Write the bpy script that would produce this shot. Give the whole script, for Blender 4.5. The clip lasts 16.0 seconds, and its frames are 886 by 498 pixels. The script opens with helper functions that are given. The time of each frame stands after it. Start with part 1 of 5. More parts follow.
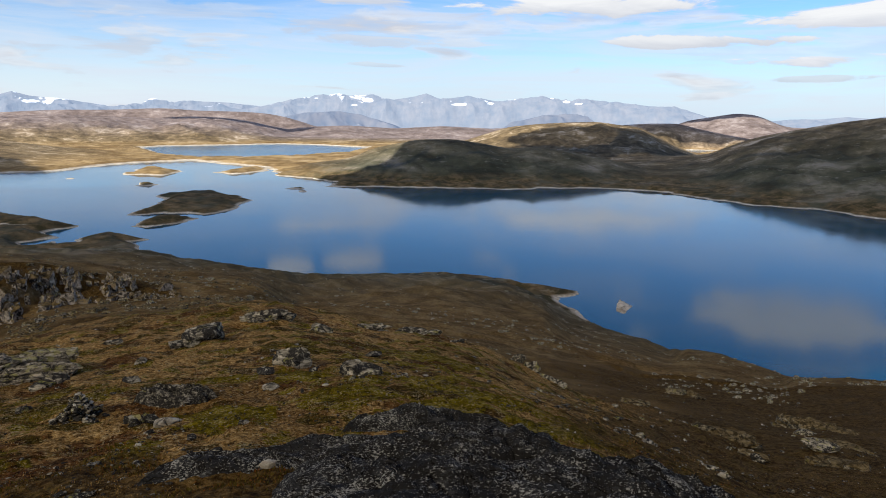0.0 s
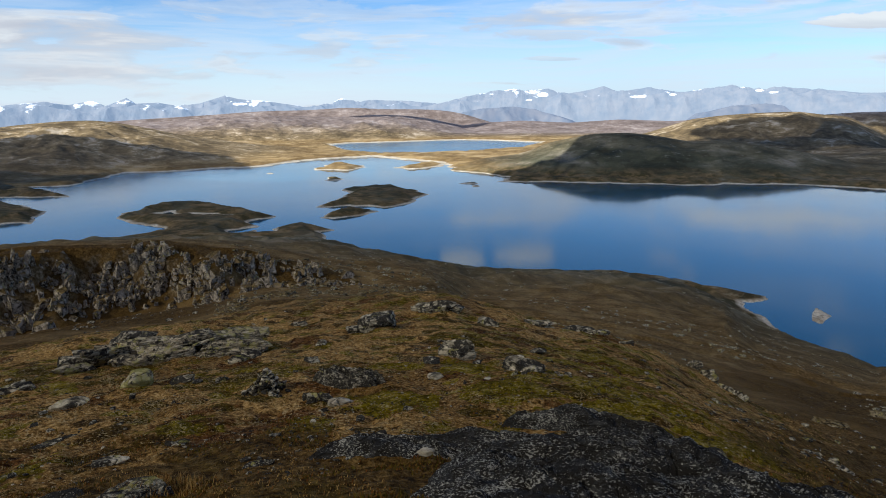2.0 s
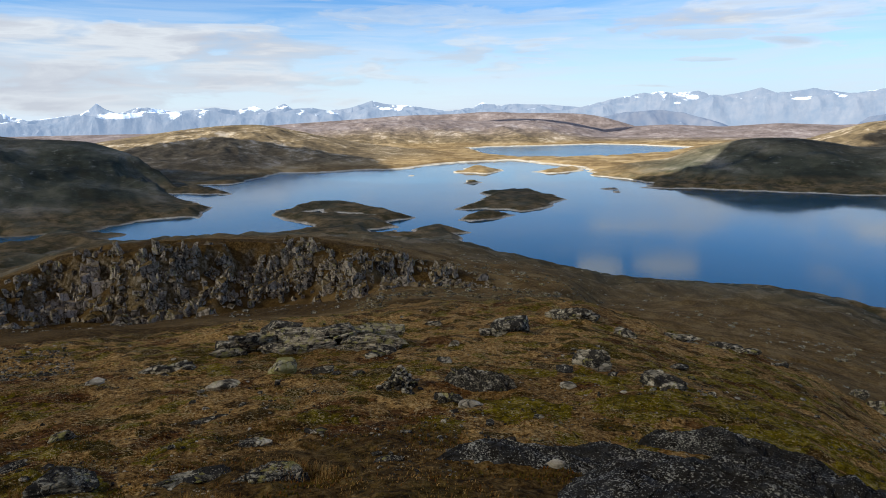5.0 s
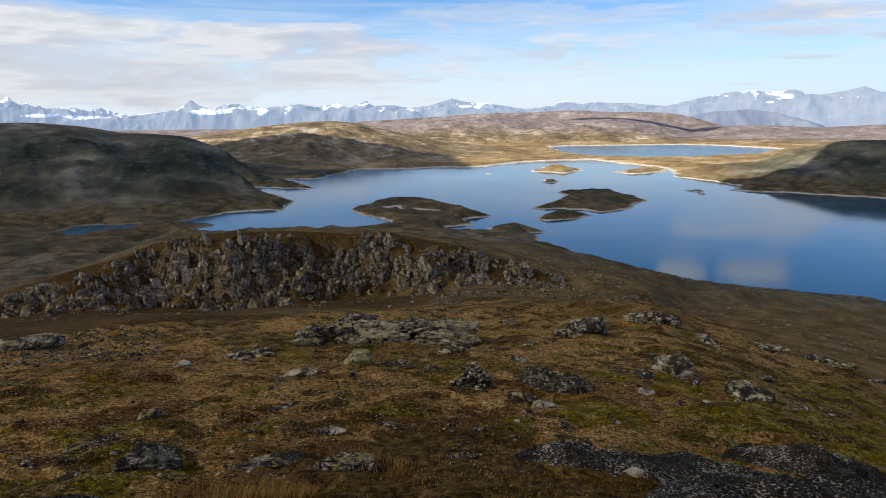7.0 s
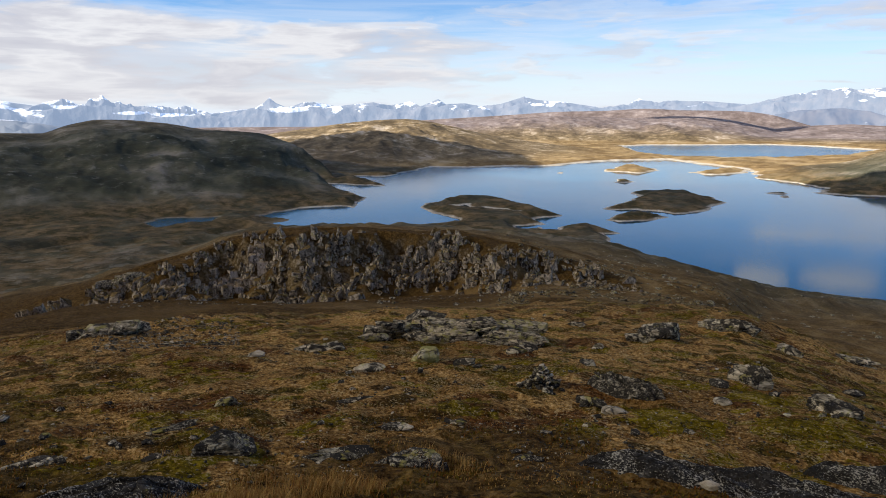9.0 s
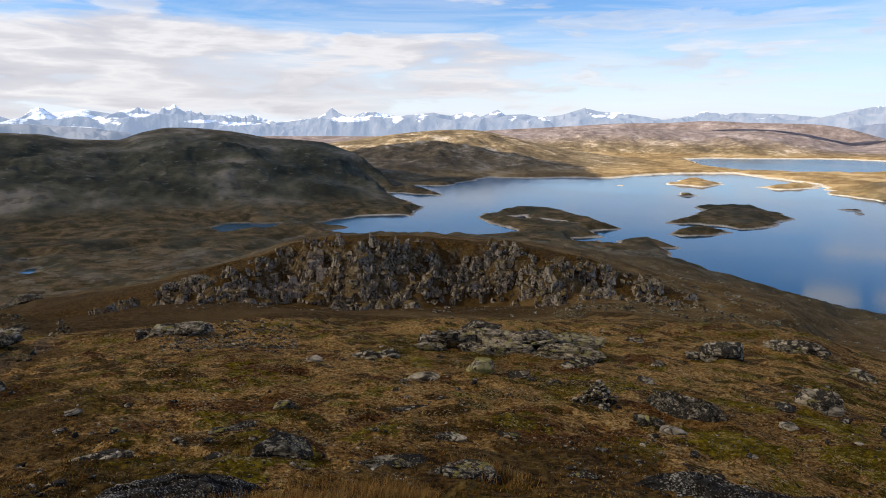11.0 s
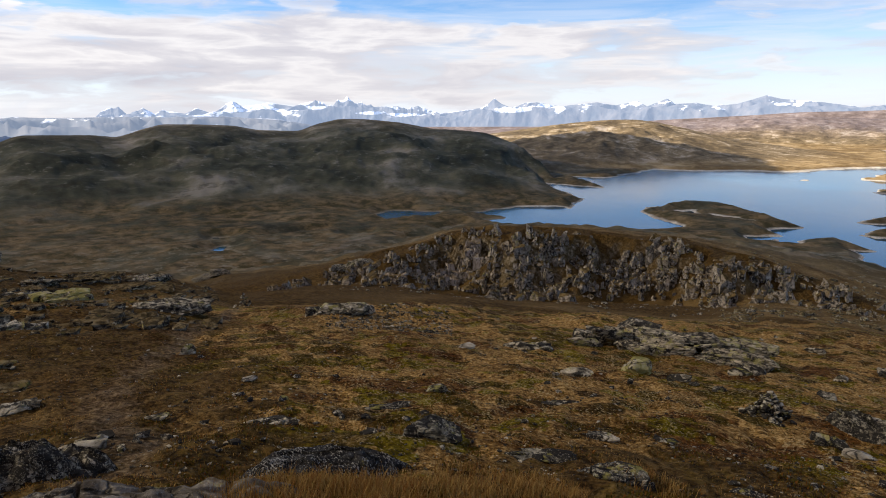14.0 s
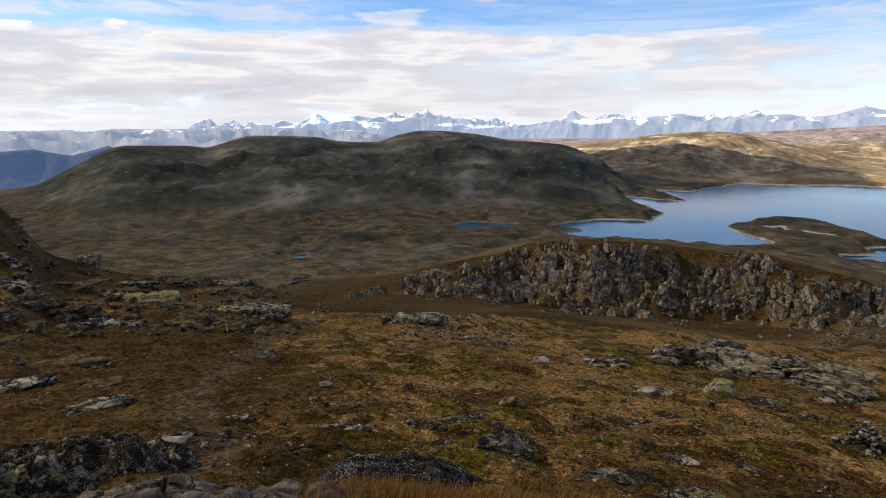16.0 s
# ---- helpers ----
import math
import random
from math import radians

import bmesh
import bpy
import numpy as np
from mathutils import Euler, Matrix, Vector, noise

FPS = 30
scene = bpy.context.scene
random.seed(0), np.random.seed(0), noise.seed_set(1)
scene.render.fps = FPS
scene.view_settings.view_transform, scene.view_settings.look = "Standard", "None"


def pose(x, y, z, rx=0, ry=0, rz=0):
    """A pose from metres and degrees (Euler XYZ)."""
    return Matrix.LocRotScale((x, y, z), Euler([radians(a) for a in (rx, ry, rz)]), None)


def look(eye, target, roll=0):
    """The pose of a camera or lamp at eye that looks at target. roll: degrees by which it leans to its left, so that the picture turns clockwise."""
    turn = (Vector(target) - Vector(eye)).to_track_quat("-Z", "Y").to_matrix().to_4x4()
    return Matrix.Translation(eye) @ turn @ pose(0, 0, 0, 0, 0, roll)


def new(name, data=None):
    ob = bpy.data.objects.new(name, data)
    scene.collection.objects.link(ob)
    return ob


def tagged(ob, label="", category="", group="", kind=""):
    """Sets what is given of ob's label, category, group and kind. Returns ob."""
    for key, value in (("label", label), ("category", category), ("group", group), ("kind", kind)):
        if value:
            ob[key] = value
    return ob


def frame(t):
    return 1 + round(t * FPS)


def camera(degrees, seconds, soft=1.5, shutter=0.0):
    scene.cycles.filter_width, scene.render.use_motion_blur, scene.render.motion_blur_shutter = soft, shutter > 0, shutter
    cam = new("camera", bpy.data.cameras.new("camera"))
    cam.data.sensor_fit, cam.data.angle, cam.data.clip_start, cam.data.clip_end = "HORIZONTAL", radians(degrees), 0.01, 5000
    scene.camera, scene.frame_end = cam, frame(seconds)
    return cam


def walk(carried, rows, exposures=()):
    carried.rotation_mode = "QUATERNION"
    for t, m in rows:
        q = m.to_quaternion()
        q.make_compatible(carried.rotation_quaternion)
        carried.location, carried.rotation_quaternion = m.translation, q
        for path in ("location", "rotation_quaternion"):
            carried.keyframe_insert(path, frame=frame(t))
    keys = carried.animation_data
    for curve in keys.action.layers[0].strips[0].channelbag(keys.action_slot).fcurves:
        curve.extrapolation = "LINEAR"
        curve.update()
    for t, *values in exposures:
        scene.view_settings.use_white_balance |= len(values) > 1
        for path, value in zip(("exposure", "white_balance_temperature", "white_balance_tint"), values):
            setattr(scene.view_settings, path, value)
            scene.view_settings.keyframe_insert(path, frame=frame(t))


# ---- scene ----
# ---------------------------------------------------------------- camera
EYE = 1.6
cam = camera(66.67, 16.0, soft=1.0)
# seconds, place (m, from the first eye), turn (degrees, Euler XYZ)
ROWS = [
    (0.0, -0.000, -0.000, 0.000, 78.70, -0.84, 0.00),
    (0.5, 0.064, 0.018, 0.021, 78.48, -0.33, 4.50),
    (1.0, 0.103, 0.023, 0.018, 78.27, -0.03, 7.89),
    (1.5, 0.123, 0.048, 0.014, 78.15, 0.15, 11.36),
    (2.0, 0.115, 0.094, 0.004, 78.24, 0.48, 14.46),
    (2.5, 0.107, 0.158, -0.000, 78.27, 0.45, 17.37),
    (3.0, 0.115, 0.107, 0.003, 78.47, 0.26, 17.99),
    (3.5, 0.101, 0.140, -0.004, 78.74, 0.53, 20.67),
    (4.0, 0.078, 0.193, -0.019, 78.88, 0.87, 23.64),
    (6.5, -0.022, 0.265, -0.061, 78.31, 0.11, 29.65),
    (7.0, -0.063, 0.315, -0.096, 78.56, 0.29, 32.74),
    (7.5, -0.082, 0.326, -0.096, 78.61, 0.30, 34.68),
    (8.0, -0.096, 0.330, -0.101, 78.55, -0.03, 36.29),
    (8.5, -0.101, 0.319, -0.090, 78.41, 0.12, 37.63),
    (11.0, -0.109, 0.264, -0.057, 79.30, -0.25, 43.66),
    (11.5, -0.126, 0.255, -0.062, 79.12, 0.07, 45.70),
    (12.0, -0.149, 0.244, -0.066, 78.90, 0.32, 47.30),
    (12.5, -0.165, 0.252, -0.076, 78.59, 0.67, 49.25),
    (13.0, -0.181, 0.277, -0.086, 78.44, -0.28, 51.62),
    (13.5, -0.188, 0.315, -0.091, 78.46, -0.09, 55.76),
    (14.0, -0.173, 0.331, -0.085, 78.51, 0.17, 57.11),
    (14.5, -0.174, 0.332, -0.088, 78.71, -0.17, 57.82),
    (15.0, -0.188, 0.325, -0.092, 78.90, -0.23, 59.38),
    (15.5, -0.178, 0.326, -0.083, 79.18, 0.06, 61.68),
    (16.0, -0.174, 0.317, -0.077, 79.49, 0.17, 63.61),
]
walk(cam, [(t, pose(x, y, EYE + z, rx, ry, rz)) for t, x, y, z, rx, ry, rz in ROWS],
     [(0.0, 0.28, 6250, 7), (1.0, 0.26, 5980, 3), (4.2, 0.28, 5930, 3), (7.0, 0.33, 6180, 6), (11.0, 0.43, 6450, 9), (14.0, 0.49, 6560, 10), (16.0, 0.50, 6580, 10)])

# ---------------------------------------------------------------- sun, sky and exposure
SUN_AZ, SUN_EL = -144.0, 33.0          # degrees, clockwise from +y; above the horizon
EXPOSURE = 0.42
scene.view_settings.exposure = EXPOSURE
sun_dir = Vector((math.sin(radians(SUN_AZ)) * math.cos(radians(SUN_EL)),
                  math.cos(radians(SUN_AZ)) * math.cos(radians(SUN_EL)), math.sin(radians(SUN_EL))))
sun = new("sun", bpy.data.lights.new("sun", "SUN"))
sun.data.energy, sun.data.angle, sun.data.color = 7.2, radians(0.53), (1.0, 0.89, 0.74)
sun.matrix_world = look(tuple(sun_dir * 100), (0, 0, 0))


class Nodes:
    """Short hand for building node trees."""

    def __init__(self, tree):
        self.t = tree
        tree.nodes.clear()

    def add(self, kind, **kw):
        n = self.t.nodes.new(kind)
        for key, value in kw.items():
            if key in n.inputs:
                self.put(n.inputs[key], value)
            else:
                setattr(n, key, value)
        return n

    def put(self, sock, value):
        if hasattr(value, "is_linked"):
            self.t.links.new(value, sock)
        elif hasattr(value, "outputs"):
            self.t.links.new(value.outputs[0], sock)
        elif isinstance(value, tuple) and len(value) == 3 and sock.type == "RGBA":
            sock.default_value = (*value, 1)
        else:
            sock.default_value = value

    def math(self, op, a, b=0.0, c=0.0, clamp=False):
        n = self.t.nodes.new("ShaderNodeMath")
        n.operation, n.use_clamp = op, clamp
        for i, v in enumerate((a, b, c)):
            self.put(n.inputs[i], v)
        return n.outputs[0]

    def ramp(self, fac, stops, interp="LINEAR"):
        n = self.t.nodes.new("ShaderNodeValToRGB")
        cr = n.color_ramp
        cr.interpolation = interp
        while len(cr.elements) < len(stops):
            cr.elements.new(0.5)
        for e, (p, c) in zip(cr.elements, stops):
            e.position = p
            e.color = (c, c, c, 1) if isinstance(c, (int, float)) else (*c, 1)
        self.put(n.inputs[0], fac)
        return n.outputs[0]

    def mix(self, fac, a, b):
        n = self.t.nodes.new("ShaderNodeMix")
        n.data_type = "RGBA"
        n.clamp_factor = True
        self.put(n.inputs[0], fac)
        for s, v in ((n.inputs[6], a), (n.inputs[7], b)):
            self.put(s, (*v, 1) if isinstance(v, tuple) and len(v) == 3 else v)
        return n.outputs[2]

    def noise(self, vec, scale, detail=4.0, rough=0.55, dist=0.0):
        n = self.t.nodes.new("ShaderNodeTexNoise")
        self.put(n.inputs["Vector"], vec)
        n.inputs["Scale"].default_value, n.inputs["Detail"].default_value = scale, detail
        n.inputs["Roughness"].default_value, n.inputs["Distortion"].default_value = rough, dist
        return n.outputs["Fac"]

    def scaled(self, vec, s):
        n = self.t.nodes.new("ShaderNodeMapping")
        self.put(n.inputs["Vector"], vec)
        n.inputs["Scale"].default_value = s
        return n.outputs[0]


world = bpy.data.worlds.new("sky")
scene.world = world
world.use_nodes = True
W_ = Nodes(world.node_tree)
sky = W_.add("ShaderNodeTexSky", sky_type="NISHITA", sun_disc=False, sun_elevation=radians(SUN_EL),
             sun_rotation=radians(SUN_AZ), altitude=1200.0, air_density=1.0, dust_density=0.1, ozone_density=1.6)
tint = W_.add("ShaderNodeVectorMath", operation="MULTIPLY")
W_.put(tint.inputs[0], W_.add("ShaderNodeHueSaturation", Saturation=1.2, Color=sky.outputs[0]))
tint.inputs[1].default_value = (0.90, 1.0, 1.2)
blue = tint.outputs[0]
way = W_.add("ShaderNodeTexCoord").outputs["Generated"]
sep = W_.add("ShaderNodeSeparateXYZ", Vector=way)
# cumulus low in the west, thin streaks elsewhere
puffs = W_.noise(W_.scaled(way, (6.5, 6.5, 34)), 1.0, 7.0, 0.55, 0.35)
lens = W_.noise(W_.scaled(way, (3.0, 3.0, 38)), 1.0, 6.0, 0.5, 0.3)
broad = W_.noise(W_.scaled(way, (2.2, 2.2, 13)), 1.0, 3.0, 0.5, 0.2)
wisps = W_.noise(W_.scaled(way, (4.0, 4.0, 42)), 1.0, 6.0, 0.6, 0.8)
west = W_.ramp(W_.math("MULTIPLY", sep.outputs["X"], -1.0), [(0.30, 0.0), (0.80, 1.0)])
east = W_.ramp(sep.outputs["X"], [(-0.10, 0.0), (0.30, 1.0)])
bank = W_.math("MULTIPLY", west, W_.ramp(sep.outputs["Z"], [(0.0, 0.35), (0.065, 1.0), (0.11, 0.95), (0.145, 0.0)], "EASE"))
heap = W_.math("MULTIPLY", east, W_.ramp(sep.outputs["Z"], [(0.05, 0.0), (0.09, 1.0), (0.25, 0.8), (0.4, 0.0)], "EASE"))
cover = W_.math("ADD", W_.math("ADD", W_.math("MULTIPLY", puffs, 0.6), W_.math("MULTIPLY", broad, 0.4)), W_.math("MULTIPLY", bank, 0.22))
amount = W_.math("MAXIMUM", W_.ramp(cover, [(0.55, 0.0), (0.61, 0.55), (0.69, 0.95)], "EASE"),
                 W_.math("MULTIPLY", W_.math("MULTIPLY", heap, 0.35), W_.ramp(lens, [(0.50, 0.0), (0.55, 0.75), (0.62, 1.0)], "EASE")))
veil_ = W_.math("MULTIPLY", W_.ramp(wisps, [(0.38, 0.0), (0.64, 0.62)]), W_.ramp(sep.outputs["Z"], [(0.0, 1.0), (0.12, 0.8), (0.20, 0.12)]))
body = W_.math("ADD", W_.math("MULTIPLY", puffs, 0.5), W_.math("MULTIPLY", lens, 0.5))
thick = W_.ramp(body, [(0.40, (4.5, 4.4, 4.9)), (0.49, (5.4, 5.25, 5.6)), (0.55, (6.9, 6.7, 6.8)), (0.63, (5.2, 5.05, 5.4))])
sheet = W_.math("MULTIPLY", bank, W_.ramp(W_.math("MULTIPLY", sep.outputs["X"], -1.0), [(0.5, 0.0), (0.72, 1.0), (0.86, 0.8), (0.97, 0.0)]))
under = W_.ramp(sep.outputs["Z"], [(0.035, 1.0), (0.085, 0.15)])
thick = W_.mix(W_.math("MULTIPLY", W_.math("MULTIPLY", sheet, under), 0.75), thick, (5.2, 5.1, 5.5))
# lens clouds: bearing, height, half width, half depth (degrees), density, brightness
bearing = W_.math("MULTIPLY", W_.math("ARCTAN2", sep.outputs["X"], sep.outputs["Y"]), 57.2958)
above = W_.math("MULTIPLY", W_.math("ARCSINE", sep.outputs["Z"]), 57.2958)
ragged = W_.noise(W_.scaled(way, (9, 9, 46)), 1.0, 7.0, 0.6, 0.6)
swell = W_.noise(W_.scaled(way, (3.5, 3.5, 12)), 1.0, 2.0, 0.5)
bearing_ = W_.math("ADD", bearing, W_.math("MULTIPLY", W_.math("SUBTRACT", swell, 0.5), 5.0))
above_ = W_.math("ADD", above, W_.math("MULTIPLY", W_.math("SUBTRACT", swell, 0.5), 0.9))
LENSES = [(-8.0, 8.9, 8.5, 0.9, 0.85, 7.4), (-3.5, 5.7, 9.0, 0.75, 0.6, 7.0), (11.5, 8.3, 12.0, 0.95, 1.0, 7.8), (19.5, 5.6, 11.5, 0.6, 0.95, 7.4), (31.5, 6.9, 10.0, 1.25, 1.0, 7.9),
          (30.5, 4.25, 9.5, 0.55, 1.0, 8.3), (28.8, 3.0, 5.0, 0.3, 0.6, 5.8), (-5.5, 3.9, 4.0, 0.28, 0.5, 5.8), (29.0, 14.5, 11.0, 2.6, 0.9, 7.0), (-12.5, 12.6, 2.4, 1.1, 0.85, 7.4), (-6.8, 12.2, 3.2, 1.0, 0.85, 7.4),
          (-96.0, 6.6, 3.2, 0.7, 1.0, 8.6), (-89.2, 7.2, 1.4, 0.6, 1.0, 8.6), (-82.0, 8.4, 12.0, 1.0, 0.5, 7.6), (-24.0, 7.5, 14.0, 1.0, 0.35, 7.0)]
for lens_az, lens_el, wide, deep, dense, white in LENSES:
    u = W_.math("DIVIDE", W_.math("SUBTRACT", bearing_, lens_az), wide)
    v = W_.math("DIVIDE", W_.math("SUBTRACT", above_, lens_el), deep)
    v2 = W_.math("MULTIPLY", v, W_.math("SUBTRACT", v, 0.35))
    solid = W_.math("ADD", W_.math("SUBTRACT", W_.math("SUBTRACT", 0.8, W_.math("MULTIPLY", u, u)), v2), W_.math("MULTIPLY", W_.math("SUBTRACT", ragged, 0.5), 3.2))
    solid = W_.math("MULTIPLY", W_.ramp(solid, [(0.15, 0.0), (0.6, 1.0)], "EASE"), dense)
    lit = W_.math("ADD", W_.math("MULTIPLY_ADD", v, 0.55, 0.5), W_.math("MULTIPLY", W_.math("SUBTRACT", ragged, 0.5), 1.6), clamp=True)
    tone_ = W_.mix(lit, (white * 0.62, white * 0.63, white * 0.71), (white, white * 0.975, white * 0.975))
    thick = W_.mix(solid, thick, tone_)
    amount = W_.math("MAXIMUM", amount, solid)
haze = W_.ramp(sep.outputs["Z"], [(0.0, 0.9), (0.05, 0.6), (0.14, 0.0)])
milky = W_.mix(W_.math("MULTIPLY", W_.math("ADD", sep.outputs["X"], 0.42), 2.4, clamp=True), (6.5, 6.95, 7.7), (4.9, 6.0, 7.3))
clear = W_.mix(haze, blue, milky)
bg = W_.mix(amount, W_.mix(veil_, clear, (6.3, 6.5, 7.2)), thick)
W_.add("ShaderNodeOutputWorld", Surface=W_.add("ShaderNodeBackground", Color=bg, Strength=0.1))

# ---------------------------------------------------------------- the lie of the land
# Bearings in degrees clockwise from +y, distances in metres from the viewpoint; heights from angles of sight.
WATER = EYE - 130.0


def lattice(x, y, seed):
    """Smooth noise on a unit lattice, -1 to 1."""
    xi, yi = np.floor(x).astype(np.int64), np.floor(y).astype(np.int64)
    u, v = x - xi, y - yi
    su, sv = u * u * u * (u * (u * 6 - 15) + 10), v * v * v * (v * (v * 6 - 15) + 10)

    def grad(i, j, du, dv):
        h = (i * 374761393 + j * 668265263 + seed * 974634541) & 0x7FFFFFFF
        h = ((h ^ (h >> 13)) * 1274126177) & 0x7FFFFFFF
        a = (h ^ (h >> 16)) % 4096 * (2 * np.pi / 4096)
        return np.cos(a) * du + np.sin(a) * dv
    a = grad(xi, yi, u, v) * (1 - su) + grad(xi + 1, yi, u - 1, v) * su
    b = grad(xi, yi + 1, u, v - 1) * (1 - su) + grad(xi + 1, yi + 1, u - 1, v - 1) * su
    return 1.5 * (a * (1 - sv) + b * sv)


def fbm(x, y, size, octaves=4, seed=1, gain=0.5):
    total, amp = np.zeros_like(x), 1.0
    for k in range(octaves):
        f = 2.0 ** k / size
        total += amp * lattice(x * f + 17.3 * k, y * f - 9.1 * k, seed + k)
        amp *= gain
    return total


def ridged(x, y, size, octaves=4, seed=1):
    total, amp = np.zeros_like(x), 1.0
    for k in range(octaves):
        f = 2.0 ** k / size
        total += amp * (1 - 2 * np.abs(lattice(x * f + 5.7 * k, y * f + 3.3 * k, seed + k)))
        amp *= 0.5
    return total


BEAR = np.arange(-180.0, 180.01, 0.25)


def curve(knots, soft=1.0):
    """A smooth function of the bearing through the knots (bearing, value)."""
    k = np.array(knots, float)
    v = np.interp(BEAR, k[:, 0], k[:, 1])
    n = max(1, int(soft / 0.25))
    pad = np.pad(v, n, mode="edge")
    for _ in range(2):
        v = np.convolve(pad, np.ones(2 * n + 1) / (2 * n + 1), "valid")
        pad = np.pad(v, n, mode="edge")
    return lambda az: np.interp(az, BEAR, v)


# the hill that the viewer stands on: angles of sight at 7, 17, 38, 65 and 140 m, and over the crag's top at 156 m
NEAR = [(-180, -25, -17, -12, -10, -8, -6), (-115, -25, -16, -8, -2, -3, -3.5), (-104, -27, -18, -8.5, -1.5, -4, -4.5), (-100, -27.2, -18.5, -9.2, -3.2, -6, -6.3), (-97.1, -27.5, -19, -10.2, -5.5, -8.6, -9),
        (-95.7, -27.7, -19.2, -11.2, -7.3, -10, -10.4), (-94.4, -27.8, -19.4, -12.2, -9.4, -11.4, -11.8), (-93, -27.8, -19.4, -12.8, -10.1, -12.2, -12.5), (-90, -27.9, -19.7, -13.4, -11.1, -13, -13.2),
        (-84, -28.2, -20.2, -14, -11.8, -13.8, -13.8), (-80.6, -28.5, -20.5, -14.4, -12.3, -14.2, -13.9), (-77.4, -28.7, -20.6, -15, -13.7, -14.5, -14), (-74.6, -28.9, -20.7, -15.3, -15, -14.6, -14),
        (-72, -29, -20.8, -15.4, -15.3, -14.5, -13.8), (-66, -29.5, -21.2, -15.8, -15.7, -14.2, -12.6), (-59.5, -30, -21.5, -16.2, -16, -14.9, -11.0),
        (-56, -30.4, -21.7, -16.4, -16.2, -15.3, -9.9), (-50.9, -31, -22, -16.8, -16.6, -15.7, -9.5), (-43.6, -31.3, -22.2, -17, -16.8, -15.6, -9.7),
        (-36.9, -31.5, -22.3, -17, -16.8, -15.3, -10.2), (-32, -31.5, -22.3, -17, -16.7, -14.6, -10.9), (-28.5, -31.5, -22.3, -17, -16.6, -14.4, -12.0),
        (-23, -31.5, -22.3, -16.9, -16.8, -14.8, -13.4), (-19, -31.5, -22.3, -16.7, -17, -14.9, -13.7), (-16.5, -31.5, -22.3, -16.4, -17.2, -15.1, -14), (-15, -31.5, -22.3, -16.3, -17.4, -15.5, -14.5), (-13.8, -31.5, -22.3, -16.2, -17.6, -16.4, -15.5),
        (-12.6, -31.5, -22.3, -16.4, -17.9, -17, -16.4), (-7, -31.5, -22.4, -17.3, -19.4, -17.3, -16.9), (0, -31.5, -22.8, -18.5, -20.9, -18, -17.6)]
NEAR_EAST = [(5, -31.3, -23.6, -19.8, -22.2, -18.7, -18.3), (7.2, -31.2, -24.2, -21, -22.8, -19, -18.6), (11.3, -31.2, -25, -22.4, -23.2, -19.6, -19.1), (18, -32, -26.6, -24.2, -23.4, -20.5, -20),
             (28, -33.5, -28.8, -26, -23.4, -20.4, -20.1), (31, -33.5, -28.6, -25.6, -23, -19.5, -19.4), (36, -33, -28, -25, -22.4, -18.5, -18.6), (60, -30, -24, -20, -18, -17, -16.8), (180, -25, -17, -12, -10, -8, -6)]
SIGHT = [curve([(r[0], r[k]) for r in NEAR + NEAR_EAST], 0.6 if k >= 3 else 1.5) for k in range(1, 7)]
# the humps of the slope towards the lake's end: angle of sight and distance of their tops
hump_sight = curve([(-180, -14), (8, -14.6), (11.6, -15.6), (12.8, -16.1), (14.5, -16.7), (17.8, -17.85), (20, -18.85), (22.8, -18.7), (26.1, -19.05), (28, -19.6), (28.8, -19.75), (31, -19.4), (35.2, -18.6), (60, -17.5), (180, -17)], 0.25)
hump_reach = curve([(-180, 420), (11, 415), (12, 405), (14, 372), (18, 320), (20, 292), (20.8, 222), (26, 208), (28.3, 192), (29.2, 158), (36, 158), (180, 158)], 0.3)
# how far off the hill's foot lies (the shore, or the valley floor)
foot = curve([(-180, 600), (-97, 560), (-75, 560), (-62, 600), (-55, 740), (-50, 745), (-42, 745), (-36, 715), (-30, 690), (-25, 685),
              (-20, 600), (-16, 560), (-10, 538), (0, 540), (5, 528), (8.5, 480), (11.5, 440), (14.5, 418), (17.8, 388), (20, 362), (24, 358), (28, 338), (36, 335), (60, 360), (180, 500)])


def hill(crest, near, far, back=0.12, soft=0.6, power=1.0):
    """A hill as seen from the viewpoint: its crest (bearing, angle of sight), and the distances of its foot and its crest."""
    c, n, f = curve(crest, soft), curve(near, 1.5), curve(far, 1.5)

    def height(az, d, rough):
        dn, df = n(az), f(az)
        top = EYE + df * np.tan(np.radians(c(az)))
        u = np.clip((d - dn) / (df - dn), 0, 1)
        u = u ** power
        s = 0.55 * u + 0.45 * u * u * (3 - 2 * u)
        z = WATER + 1 + (top - WATER - 1) * s + rough * np.sin(np.pi * np.clip(u, 0, 1)) * np.clip((top - WATER) / 100, 0, 1)
        return np.where(d > df, top - (d - df) * back, z)
    return height


